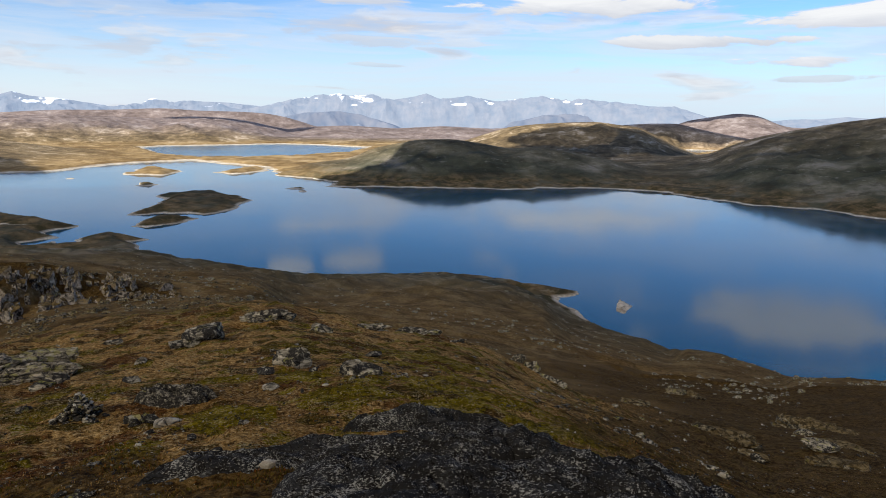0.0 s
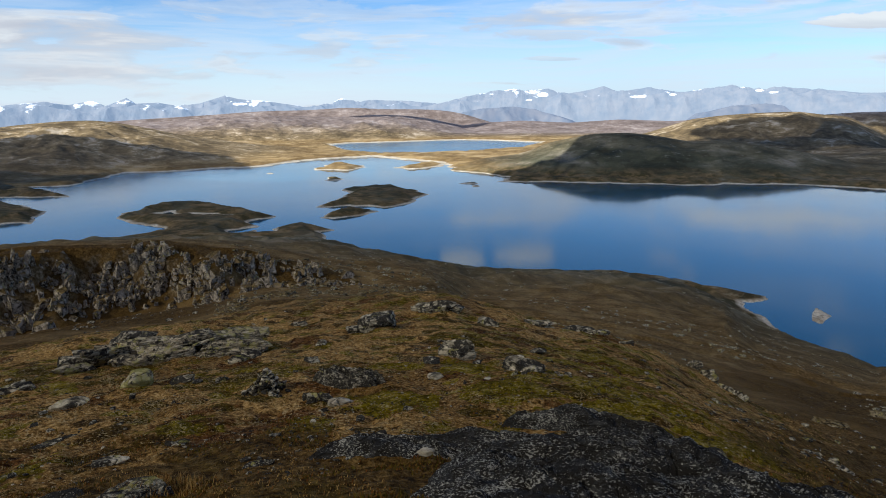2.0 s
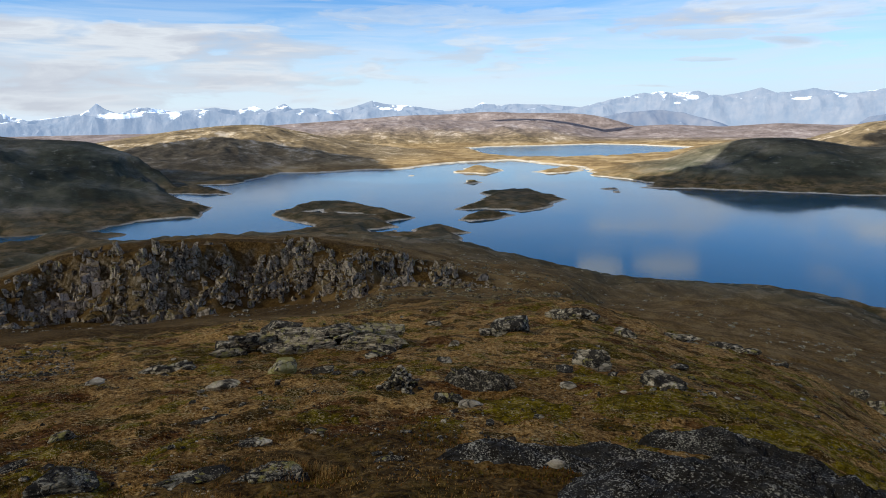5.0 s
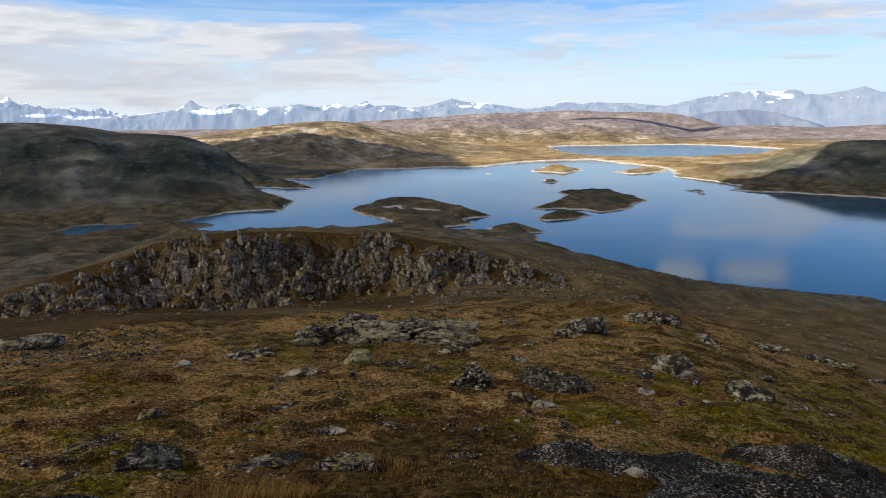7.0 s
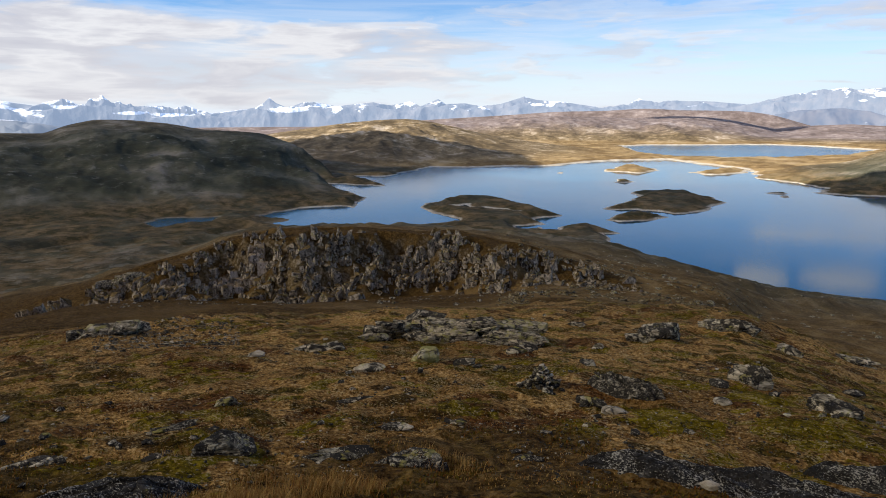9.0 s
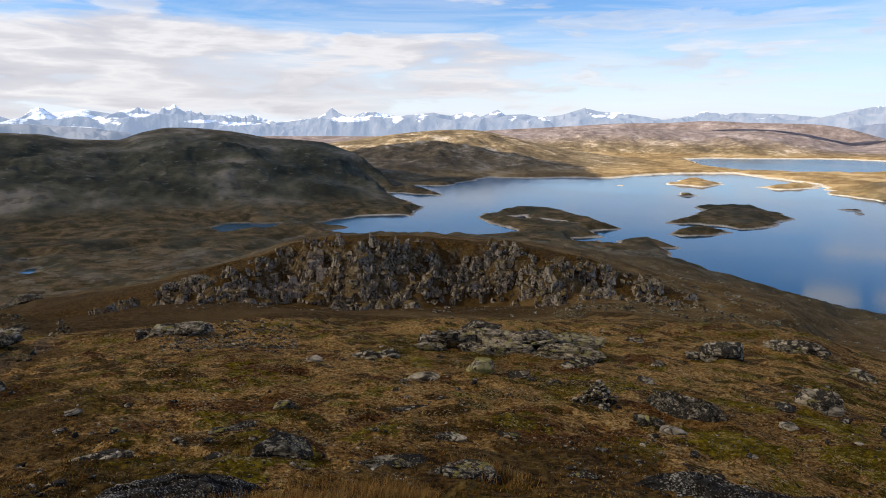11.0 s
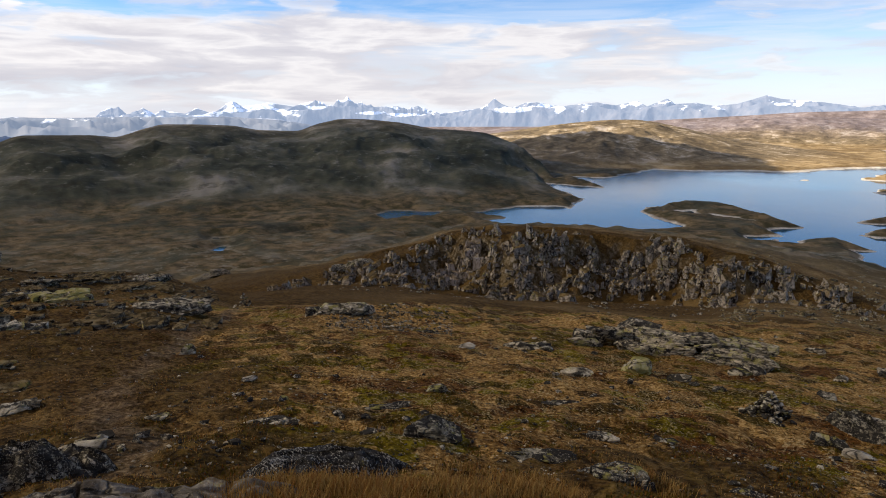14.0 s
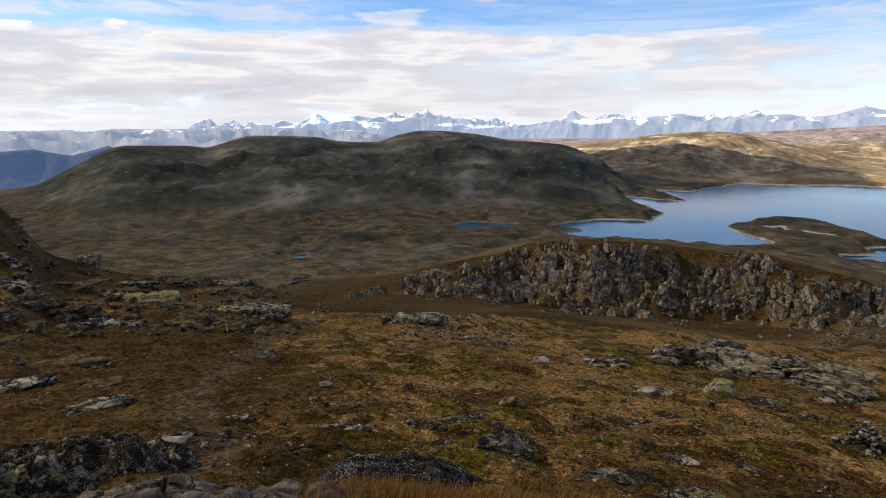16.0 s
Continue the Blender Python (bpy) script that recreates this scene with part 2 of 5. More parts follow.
HILLS = [
    # the dark hill beyond the valley
    hill([(-130, -6), (-97, -4.5), (-95.3, -4.4), (-94.1, -4.0), (-92.2, -3.0), (-90.3, -2.03), (-89.1, -1.54), (-84.3, -1.6), (-82.6, -1.8),
          (-80.8, -1.2), (-79.5, -0.86), (-76.8, -0.88), (-74.1, -1.0), (-72.3, -1.37), (-69, -1.48), (-67.6, -0.93), (-65.7, -0.52),
          (-63.3, -0.57), (-60.5, -0.86), (-58.1, -1.33), (-55.3, -1.51), (-53.5, -1.7), (-51.1, -2.56), (-48.8, -3.7), (-47.4, -5.3), (-45.3, -7.1), (-44.5, -9)],
         [(-130, 900), (-93, 860), (-75, 830), (-60, 850), (-53, 930), (-47, 965), (-44, 980)],
         [(-130, 1600), (-90, 1500), (-80, 1650), (-60, 1650), (-53, 1500), (-48.8, 1300), (-47, 1150), (-44, 1060)], 0.25, 0.4),
    # the sunlit hill on the far side of the bay
    hill([(-75, -3.2), (-60, -2.4), (-54, -1.9), (-51.7, -1.58), (-48.2, -1.09), (-45.9, -0.84), (-44.1, -0.68), (-41.4, -0.61), (-39.5, -0.89), (-37.7, -1.28), (-35.8, -1.76),
          (-32.9, -2.24), (-29.6, -2.72), (-27.2, -2.91), (-24.4, -3.28), (-22.5, -3.6), (-20, -4.2)],
         [(-75, 1500), (-50, 1400), (-40, 1600), (-30, 1660), (-24, 1850), (-20, 1950)],
         [(-75, 2600), (-40, 2650), (-33, 2500), (-27, 2300), (-20, 2150)], 0.1, 0.5, 0.8),
    # the brown fells behind the second lake
    hill([(-100, -1.8), (-60, -1.6), (-45, -1.2), (-36.7, -0.82), (-33, -0.5), (-29.5, -0.42), (-26, -0.5), (-22.7, -0.62), (-20.4, -0.42), (-17.5, -0.52), (-15.5, -0.8),
          (-13.8, -1.2), (-12.1, -1.54), (-9.6, -1.66), (-2.1, -1.75), (20, -1.5), (40, -1.2), (100, -1)],
         [(-100, 2900), (-30, 2800), (-20, 2780), (-12, 2950), (0, 2800), (40, 2800)],
         [(-100, 3900), (-30, 3900), (-12, 4100), (40, 4100)], 0.05, 0.5, 0.7),
    # a second rank of fells
    hill([(-48, -1.2), (-40, -0.7), (-32.8, -0.3), (-29.3, -0.05), (-25.6, -0.02), (-21.7, 0.22), (-20.5, 0.02), (-17.5, 0.0), (-15, -0.05), (-13, -0.3), (-11.4, -0.85), (-9.6, -1.4), (-6, -1.8)],
         [(-48, 4050), (-8, 4050)], [(-48, 4300), (-8, 4300)], 0.15, 1.2),
    # the shaded hill across the lake
    hill([(-15, -5.2), (-13.7, -4.62), (-10.5, -4.03), (-7.7, -3.69), (-5.8, -2.83), (-2.1, -2.08), (0.8, -2.0), (3.2, -2.29), (5.5, -2.71), (7.9, -2.53),
          (10.2, -2.8), (14.8, -3.6), (20, -4.8), (25, -6)],
         [(-15, 1480), (-11, 1360), (-7, 1240), (5, 1220), (15, 1300), (25, 1250)], [(-15, 1650), (-8, 1560), (5, 1560), (25, 1600)], 0.1, 0.5),
    # the sunlit hill behind it
    hill([(-6, -4), (1.7, -2.17), (3.2, -1.68), (5.5, -0.94), (7.8, -0.67), (10.1, -0.5), (12.8, -0.41), (14.6, -0.65), (16, -0.76), (17.8, -1.61), (19.1, -2.3),
          (21.2, -3.0), (26, -4)],
         [(-6, 1800), (25, 1750)], [(-6, 2500), (25, 2500)], 0.15, 0.4, 0.8),
    # the shaded slopes at the lake's end
    hill([(8, -4.5), (12, -3.4), (15, -3.0), (19, -2.95), (21.5, -2.75), (22.6, -2.2), (24.4, -1.44), (26.3, -0.97), (28.5, -0.5), (30.6, -0.06), (32.8, 0.25), (40, 0.7), (80, 0)],
         [(8, 1290), (17, 1290), (20, 1240), (25, 1150), (34, 1090), (60, 1020)], [(8, 2000), (22, 1900), (60, 1900)], 0.12, 0.5, 0.9),
    # low fells at the mountains' foot
    hill([(-20, -2), (-14, -1.5), (-11, -1.15), (-8, -1.0), (-4, -1.2), (0, -0.95), (4, -1.1), (8, -0.85), (12, -1.0), (18, -1.3), (30, -2)],
         [(-20, 3300), (30, 3300)], [(-20, 4050), (30, 4050)], 0.1, 0.4, 0.8),
    # a low dark ridge before the flat-topped fell
    hill([(11, -2), (14.4, -0.65), (16.8, -0.47), (18.9, -0.44), (21.1, -0.96), (22.7, -1.27), (24.4, -1.53), (28, -2.2)],
         [(11, 2750), (28, 2750)], [(11, 3250), (28, 3250)], 0.15, 0.3),
    # the flat-topped fell far off
    hill([(15, -2), (18, -0.9), (19.6, -0.21), (21.8, 0.18), (23, 0.41), (24.2, 0.34), (25, 0.14), (26, -0.35), (26.9, -0.6), (33, -0.6), (45, -0.6)],
         [(15, 3300), (45, 3300)], [(15, 4150), (45, 4150)], 0.1, 0.3, 1.6),
]

# shorelines, bearing and distance
SHORE_NEAR = [(60, 380), (45, 350), (35.2, 346), (29, 347), (24, 368), (20, 371), (17.8, 387), (14.5, 416), (12.2, 436), (11.7, 454), (10.3, 470), (10.2, 484), (11.9, 500), (11.6, 508), (8.9, 513), (8.0, 512), (6.7, 523),
              (4, 538), (-1.5, 546), (-13.6, 542), (-16.8, 569), (-19.9, 590), (-20.5, 622), (-22.8, 640), (-24.4, 694), (-25.3, 735), (-23.5, 738)]
SHORE_PENINSULA = [(-25.7, 782), (-27.2, 793), (-28.6, 771), (-29.1, 738), (-31.9, 738), (-32, 771), (-30.1, 787), (-31, 821), (-28.6, 859), (-32, 967), (-34, 1007),
                   (-37.3, 1026), (-39.2, 978), (-40.9, 935), (-39.3, 867), (-37, 795), (-39, 780), (-42, 770)]
SHORE_WEST = [(-46, 760), (-51, 775), (-54, 820), (-51.1, 835), (-55.1, 876), (-50.8, 935), (-47.2, 950), (-46.3, 927), (-45.3, 1045), (-46.7, 1129), (-48.9, 1279),
              (-46.5, 1230), (-43.4, 1200), (-44.5, 1290), (-47.1, 1400), (-43.4, 1390)]
SHORE_NORTH = [(-39.6, 1620), (-36.8, 1594), (-33, 1633), (-29.6, 1647), (-27.2, 1758), (-24.9, 1844), (-20.3, 1927), (-18, 1790), (-14.4, 1667), (-13.5, 1440), (-10.6, 1368),
               (-8.9, 1298), (-9.7, 1215), (-7, 1225), (3.3, 1213), (6.1, 1208), (8.5, 1250), (12.7, 1281), (17.2, 1272), (19.8, 1223), (24.8, 1138), (29.5, 1131), (33.7, 1077), (45, 1050), (60, 1000)]
SECOND_LAKE = [(-23.9, 2620), (-21.9, 2713), (-18.5, 2760), (-13.2, 2890), (-10.5, 2824), (-6.3, 2640), (-8.2, 2280), (-13.3, 2070), (-16.4, 2020), (-19.8, 2040), (-22.3, 2190)]
FAR_LAKE = [(-112, 1720), (-93, 1720), (-92, 1780), (-93, 1850), (-112, 1870)]
PONDS = [[(-63.2, 865), (-61.9, 898), (-59.6, 896), (-57.4, 883), (-58.4, 833), (-61.2, 815)], [(-65.3, 722), (-64.1, 728), (-64.1, 712)],
         [(-59.8, 692), (-58.4, 704), (-58.6, 690)], [(-76.6, 662), (-75.4, 690), (-74.5, 682), (-75.4, 652)], [(18.6, 2760), (20.2, 2990), (22.2, 3020), (20.8, 2740)],
         [(-77, 720), (-76, 745), (-75.5, 735)], [(-71, 738), (-67, 760), (-68, 748)], [(-57.5, 745), (-55.5, 770), (-56, 740)], [(-38.6, 925), (-36.8, 950), (-36.3, 915), (-37.8, 905)], [(-35.2, 920), (-33.5, 905), (-31.6, 872), (-33.8, 895)]]
ISLANDS = [[(-25.5, 924), (-22.5, 1056), (-22.9, 1132), (-19.7, 1159), (-17, 1113), (-16.2, 1031), (-17.8, 933), (-19.6, 910), (-22.4, 930)],
           [(-25, 834), (-24.1, 874), (-20.5, 892), (-19.8, 884), (-21.9, 840), (-24, 818)], [(-25.3, 1522), (-24.2, 1670), (-22.5, 1693), (-20.9, 1566), (-22.5, 1486)],
           [(-24.7, 1297), (-23.9, 1355), (-22.9, 1301), (-23.9, 1278)], [(15.2, 457), (15.5, 491), (16.4, 478), (15.9, 454)], [(18.8, 441), (19.1, 446), (19.3, 442)],
           [(-18.9, 1530), (-16.6, 1640), (-14.2, 1690), (-14.6, 1562), (-17.3, 1484)], [(-30.9, 752), (-30, 765), (-29.5, 757), (-30.2, 748)],
           [(-12.9, 1195), (-12.3, 1215), (-11.6, 1190), (-12.2, 1180)], [(-12.7, 1160), (-12, 1172), (-11.1, 1150), (-11.9, 1142)], [(-29.7, 1450), (-29, 1475), (-28.4, 1450)]]


def inside_distance(poly, x, y):
    """Signed distance to a plan outline, positive inside."""
    p = np.array([(d * math.sin(radians(a)), d * math.cos(radians(a))) for a, d in poly])
    best, odd = np.full(x.shape, 1e9), np.zeros(x.shape, bool)
    for (x0, y0), (x1, y1) in zip(p, np.roll(p, -1, 0)):
        dx, dy = x1 - x0, y1 - y0
        t = np.clip(((x - x0) * dx + (y - y0) * dy) / (dx * dx + dy * dy), 0, 1)
        best = np.minimum(best, (x - x0 - t * dx) ** 2 + (y - y0 - t * dy) ** 2)
        if y0 != y1:
            odd ^= ((y0 > y) != (y1 > y)) & (x < (y - y0) * dx / dy + x0)
    return np.where(odd, 1, -1) * np.sqrt(best)


def water_distance(x, y):
    """Distance from the nearest shore, positive on water."""
    wob = np.minimum(np.hypot(x, y) / 300, 4)
    wx, wy = x + wob * 3.0 * fbm(x, y, 45, 3, 71), y + wob * 3.0 * fbm(x, y, 45, 3, 83)
    s = inside_distance(SHORE_NEAR + SHORE_PENINSULA + SHORE_WEST + SHORE_NORTH, wx, wy)
    for poly in [SECOND_LAKE, FAR_LAKE] + PONDS:
        s = np.maximum(s, inside_distance(poly, wx, wy))
    for poly in ISLANDS:
        s = np.minimum(s, -inside_distance(poly, wx, wy))
    return s


def land(x, y):
    """Height of the ground at x, y (arrays)."""
    x, y = np.asarray(x, float), np.asarray(y, float)
    d, az = np.hypot(x, y) + 1e-6, np.degrees(np.arctan2(x, y))
    e7, e17, e38, e65, e140, e156 = [s(az) for s in SIGHT]
    zs = [EYE + k * np.tan(np.radians(e)) for k, e in ((7, e7), (17, e17), (38, e38), (140, e140), (156, e156))]
    # slow start round the feet, then from sight line to sight line
    ld = np.log(d)
    knots = np.log([7.0, 17.0, 38.0, 65.0, 140.0])
    els = [e7, e17, e38, e65, e140]
    el = els[0].copy()
    for k in range(4):
        u = np.clip((ld - knots[k]) / (knots[k + 1] - knots[k]), 0, 1)
        el += (els[k + 1] - els[k]) * u
    z = EYE + d * np.tan(np.radians(el))
    z = np.where(d < 7, zs[0] * (d / 7) ** 1.25, z)
    # the crag
    edge = 140 + 7 * fbm(x, y, 24, 3, 5) + 2.0 * lattice(x / 4, y / 4, 8)
    rise = np.clip((d - edge + 6) / 13.5, 0, 1)
    face = np.where(rise < 0.45, 0.30 * rise / 0.45, 0.30 + 0.70 * (rise - 0.45) / 0.55)
    ledge = 0.72 * face + 0.28 * np.floor(face * 4.2 + 0.9 * lattice(x / 6, y / 6, 3)) / 4.2 * np.clip(rise * 6, 0, 1)
    z140 = EYE + np.minimum(d, 156) * np.tan(np.radians(e140))
    z = np.where(d > edge - 6, z140 + np.clip(zs[4] - z140, 0, 99) * np.clip(ledge, 0, 1), z)
    # down to the shore or the valley
    f = foot(az)
    u = np.clip((d - 156) / (f - 156), 0, 1)
    z = np.where(d > 156, zs[4] + (WATER + 1.2 - zs[4]) * u ** 0.95, z)
    # the humps above the lake's end
    hs, hr = hump_sight(az), hump_reach(az)
    climb = np.clip((d - 156) / np.maximum(hr - 156, 1), 0, 1)
    zh = np.where(d < hr, EYE + d * np.tan(np.radians(e156 + (hs - e156) * climb ** 1.3)), 0)
    top = EYE + hr * np.tan(np.radians(hs))
    zh = np.where(d >= hr, top + (WATER + 1.2 - top) * np.clip((d - hr) / np.maximum(f - hr, 20), 0, 1) ** 1.15, zh)
    lakeward = np.clip((az - 9.0) / 2.5, 0, 1)
    z = np.where(d > 156, z + (zh - z) * lakeward, z)
    # unevenness
    nearby = np.clip(d / 40, 0.12, 1) * np.clip(1.2 - d / 700, 0, 1)
    z = z + nearby * (0.8 * fbm(x, y, 28, 4, 21) * np.clip(d / 60, 0, 1) + 0.35 * fbm(x, y, 7, 3, 31))
    tussock = 0.11 * fbm(x, y, 1.5, 4, 41, 0.6) + 0.05 * np.abs(fbm(x, y, 0.7, 2, 45))
    z = z + np.where(d < 70, tussock * np.clip(d / 6, 0, 1) * np.clip(2.6 - d / 27, 0, 1), 0)
    z = z + np.where((d > 170) & (d < f), (3.6 - 2.7 * lakeward) * ridged(x, y, 70, 4, 12) * np.sin(np.pi * u), 0)
    # the low country, the hills and the shores
    m = d > 200
    if m.any():
        x, y, d, az, f, zm = x[m], y[m], d[m], az[m], f[m], z[m]
        low = WATER + 6.5 + 3.0 * np.clip(fbm(x, y, 90, 4, 51), -1, 2)
        zm = np.where(d >= f - 60, np.maximum(np.where(d >= f, low, low - (f - d) * 0.15), zm), zm)
        rough = 11 * ridged(x, y, 300, 5, 61) + 8 * fbm(x, y, 110, 5, 66) + 3.5 * ridged(x, y, 45, 3, 68)
        for h in HILLS:
            zm = np.where(d > f - 20, np.maximum(zm, h(az, d, rough)), zm)
        s = water_distance(x, y)
        inland = np.maximum(-s, 0)
        bank = WATER + 0.2 + (0.22 + 0.08 * fbm(x, y, 120, 2, 91)) * inland + 0.006 * inland ** 2
        bank = bank - np.clip((y - 1250) / 300, 0, 1) * np.minimum(inland * 0.12, 3)
        z[m] = np.where(s < 0, np.minimum(np.maximum(zm, WATER + 0.2), bank), WATER - 0.1 - np.minimum(0.12 * s, 6))
    return z


def land_at(az, d):
    """A point of the ground at a bearing and distance."""
    x, y = d * math.sin(radians(az)), d * math.cos(radians(az))
    return Vector((x, y, float(land(np.array([x]), np.array([y]))[0])))


def grid_mesh(name, verts, rows, cols, closed, smooth=True):
    """A mesh from rows x cols points; closed joins the last column to the first."""
    i, j = np.meshgrid(np.arange(rows - 1), np.arange(cols if closed else cols - 1), indexing="ij")
    k = (j + 1) % cols
    quads = np.stack([i * cols + j, i * cols + k, (i + 1) * cols + k, (i + 1) * cols + j], -1).reshape(-1, 4)
    me = bpy.data.meshes.new(name)
    me.vertices.add(len(verts))
    me.vertices.foreach_set("co", np.ascontiguousarray(verts, np.float32).ravel())
    me.loops.add(quads.size)
    me.loops.foreach_set("vertex_index", quads.astype(np.int32).ravel())
    me.polygons.add(len(quads))
    me.polygons.foreach_set("loop_start", np.arange(0, quads.size, 4, dtype=np.int32))
    me.polygons.foreach_set("use_smooth", np.full(len(quads), smooth))
    me.update(calc_edges=True)
    return me

AZ_STEP, R_NEAR, R_CRAG, R_FAR = 0.16, 370, 40, 350

# ---------------------------------------------------------------- materials
def material(name):
    m = bpy.data.materials.new(name)
    m.use_nodes = True
    return m, Nodes(m.node_tree)


def finish(N, colour, rough, bump=None, strength=0.3, dist=0.05, **kw):
    b = N.add("ShaderNodeBsdfPrincipled", **{"Base Color": colour, "Roughness": rough, "Specular IOR Level": 0.04, **kw})
    if bump is not None:
        N.put(b.inputs["Normal"], N.add("ShaderNodeBump", Height=bump, Strength=strength, Distance=dist))
    N.add("ShaderNodeOutputMaterial", Surface=b)
    return b


def make_moor():
    m, N = material("moorland")
    g = N.add("ShaderNodeNewGeometry")
    pos = g.outputs["Position"]
    z = N.add("ShaderNodeSeparateXYZ", Vector=pos).outputs["Z"]
    slope = N.add("ShaderNodeSeparateXYZ", Vector=g.outputs["Normal"]).outputs["Z"]
    reach = N.add("ShaderNodeVectorMath", operation="LENGTH")
    N.put(reach.inputs[0], N.scaled(pos, (1, 1, 0)))
    reach = reach.outputs["Value"]
    mid, small, fine, grit = N.noise(pos, 0.13, 5, 0.6), N.noise(pos, 1.6, 6, 0.7), N.noise(pos, 7.0, 5, 0.72), N.noise(pos, 17.0, 3, 0.7)
    blend = N.math("ADD", N.math("MULTIPLY", small, 0.45), N.math("MULTIPLY", fine, 0.55))
    grain = N.math("ADD", N.math("MULTIPLY", fine, 0.6), N.math("MULTIPLY", grit, 0.4))
    grass = N.ramp(grain, [(0.40, (0.045, 0.023, 0.007)), (0.47, (0.228, 0.125, 0.035)), (0.53, (0.415, 0.246, 0.075)), (0.60, (0.70, 0.48, 0.20))])
    moss = N.ramp(N.math("ADD", N.math("MULTIPLY", fine, 0.6), N.math("MULTIPLY", small, 0.4)), [(0.42, (0.022, 0.015, 0.001)), (0.50, (0.100, 0.074, 0.002)), (0.59, (0.23, 0.175, 0.007))])
    c = N.mix(N.ramp(N.noise(N.scaled(pos, (0.7, 1, 1)), 0.21, 4, 0.6), [(0.50, 0.0), (0.58, 0.55)]), grass, N.ramp(grain, [(0.40, (0.018, 0.008, 0.002)), (0.50, (0.090, 0.042, 0.009)), (0.60, (0.23, 0.122, 0.030))]))
    c = N.mix(N.ramp(N.math("ADD", N.noise(pos, 0.8, 4, 0.6), N.math("MULTIPLY", N.math("SUBTRACT", mid, 0.5), 0.5)), [(0.54, 0.0), (0.565, 0.95)]), c, moss)
    # dark plant clumps, made denser to paint in shadow between tufts and stones
    spot = N.t.nodes.new("ShaderNodeTexVoronoi")
    N.put(spot.inputs["Vector"], N.scaled(pos, (0.75, 1.0, 0.0)))
    spot.inputs["Scale"].default_value = 1.15
    tuft_shade = N.math("SUBTRACT", N.math("ADD", N.math("MULTIPLY", N.math("SUBTRACT", small, 0.5), 0.9), N.math("MULTIPLY", N.math("SUBTRACT", mid, 0.5), 0.9)), spot.outputs["Distance"])
    tuft_shade_colour = N.mix(N.ramp(N.noise(pos, 0.3, 2), [(0.45, 0.0), (0.55, 1.0)]), N.ramp(grain, [(0.42, (0.014, 0.008, 0.002)), (0.60, (0.095, 0.048, 0.009))]), N.ramp(grain, [(0.42, (0.018, 0.013, 0.001)), (0.60, (0.115, 0.074, 0.005))]))
    c = N.mix(N.ramp(N.math("ADD", tuft_shade, 1.0), [(0.59, 0.0), (0.655, 0.92)]), c, tuft_shade_colour)
    russet = N.ramp(fine, [(0.42, (0.020, 0.007, 0.002)), (0.58, (0.135, 0.048, 0.010))])
    c = N.mix(N.ramp(N.noise(pos, 0.36, 5, 0.7), [(0.56, 0.0), (0.60, 0.85)]), c, russet)
    olive = N.add("ShaderNodeAttribute", attribute_name="mossy").outputs["Fac"]
    c = N.mix(N.ramp(N.math("ADD", olive, N.math("ADD", N.math("MULTIPLY", N.math("SUBTRACT", N.noise(pos, 0.75, 4, 0.55), 0.5), 4.5), N.math("MULTIPLY", N.math("SUBTRACT", fine, 0.5), 0.9))), [(0.66, 0.0), (0.72, 0.97)]), c, N.ramp(blend, [(0.41, (0.034, 0.024, 0.001)), (0.50, (0.138, 0.100, 0.002)), (0.58, (0.26, 0.195, 0.006))]))
    c = N.mix(N.ramp(N.math("ADD", N.math("MULTIPLY", grit, 0.6), N.math("MULTIPLY", small, 0.4)), [(0.55, 0.0), (0.585, 0.75)]), c, (0.50, 0.39, 0.20))
    # far fells: heath, dry grass and pale bare rock, with sunlight and haze painted in
    tone = N.noise(N.scaled(pos, (1, 1, 2.5)), 0.0075, 10, 0.66, 0.3)
    where = N.add("ShaderNodeSeparateXYZ", Vector=pos)
    sunlit_north = N.math("SUBTRACT", N.math("MULTIPLY", where.outputs["Y"], 0.0005), N.math("MULTIPLY", where.outputs["X"], 0.0003))   # dry grass and painted sunlight towards the north
    heath = N.ramp(tone, [(0.36, (0.034, 0.037, 0.026)), (0.48, (0.073, 0.074, 0.050)), (0.56, (0.120, 0.114, 0.080)), (0.66, (0.23, 0.21, 0.17))])
    dry = N.ramp(tone, [(0.38, (0.075, 0.058, 0.034)), (0.47, (0.155, 0.115, 0.066)), (0.55, (0.23, 0.17, 0.10)), (0.64, (0.36, 0.28, 0.19))])
    fell = N.mix(N.ramp(N.math("ADD", sunlit_north, N.math("MULTIPLY", N.math("SUBTRACT", N.noise(pos, 0.006, 4), 0.5), 0.3)), [(0.80, 0.0), (0.92, 1.0)]), heath, dry)
    fell = N.mix(N.math("MULTIPLY", N.math("MULTIPLY", N.math("SUBTRACT", z, WATER + 16.0), 0.04, clamp=True), N.ramp(N.noise(N.scaled(pos, (1, 1, 3)), 0.05, 9, 0.75), [(0.575, 0.0), (0.635, 0.42)])), fell, (0.32, 0.30, 0.25))
    fell = N.mix(N.math("MULTIPLY", N.math("MULTIPLY", N.math("SUBTRACT", z, WATER + 22.0), 0.014, clamp=True), N.ramp(N.noise(N.scaled(pos, (1, 1, 2)), 0.016, 10, 0.74, 0.8), [(0.56, 0.0), (0.66, 0.25)])), fell, (0.16, 0.14, 0.10))
    bog = N.math("MULTIPLY", N.math("SUBTRACT", WATER + 22.0, z), 0.08, clamp=True)
    fell = N.mix(N.math("MULTIPLY", bog, N.ramp(N.noise(pos, 0.02, 6, 0.65), [(0.36, 0.1), (0.54, 0.85)])), fell, N.ramp(N.noise(pos, 0.05, 6, 0.7), [(0.42, (0.056, 0.046, 0.018)), (0.50, (0.128, 0.089, 0.040)), (0.60, (0.21, 0.148, 0.078))]))
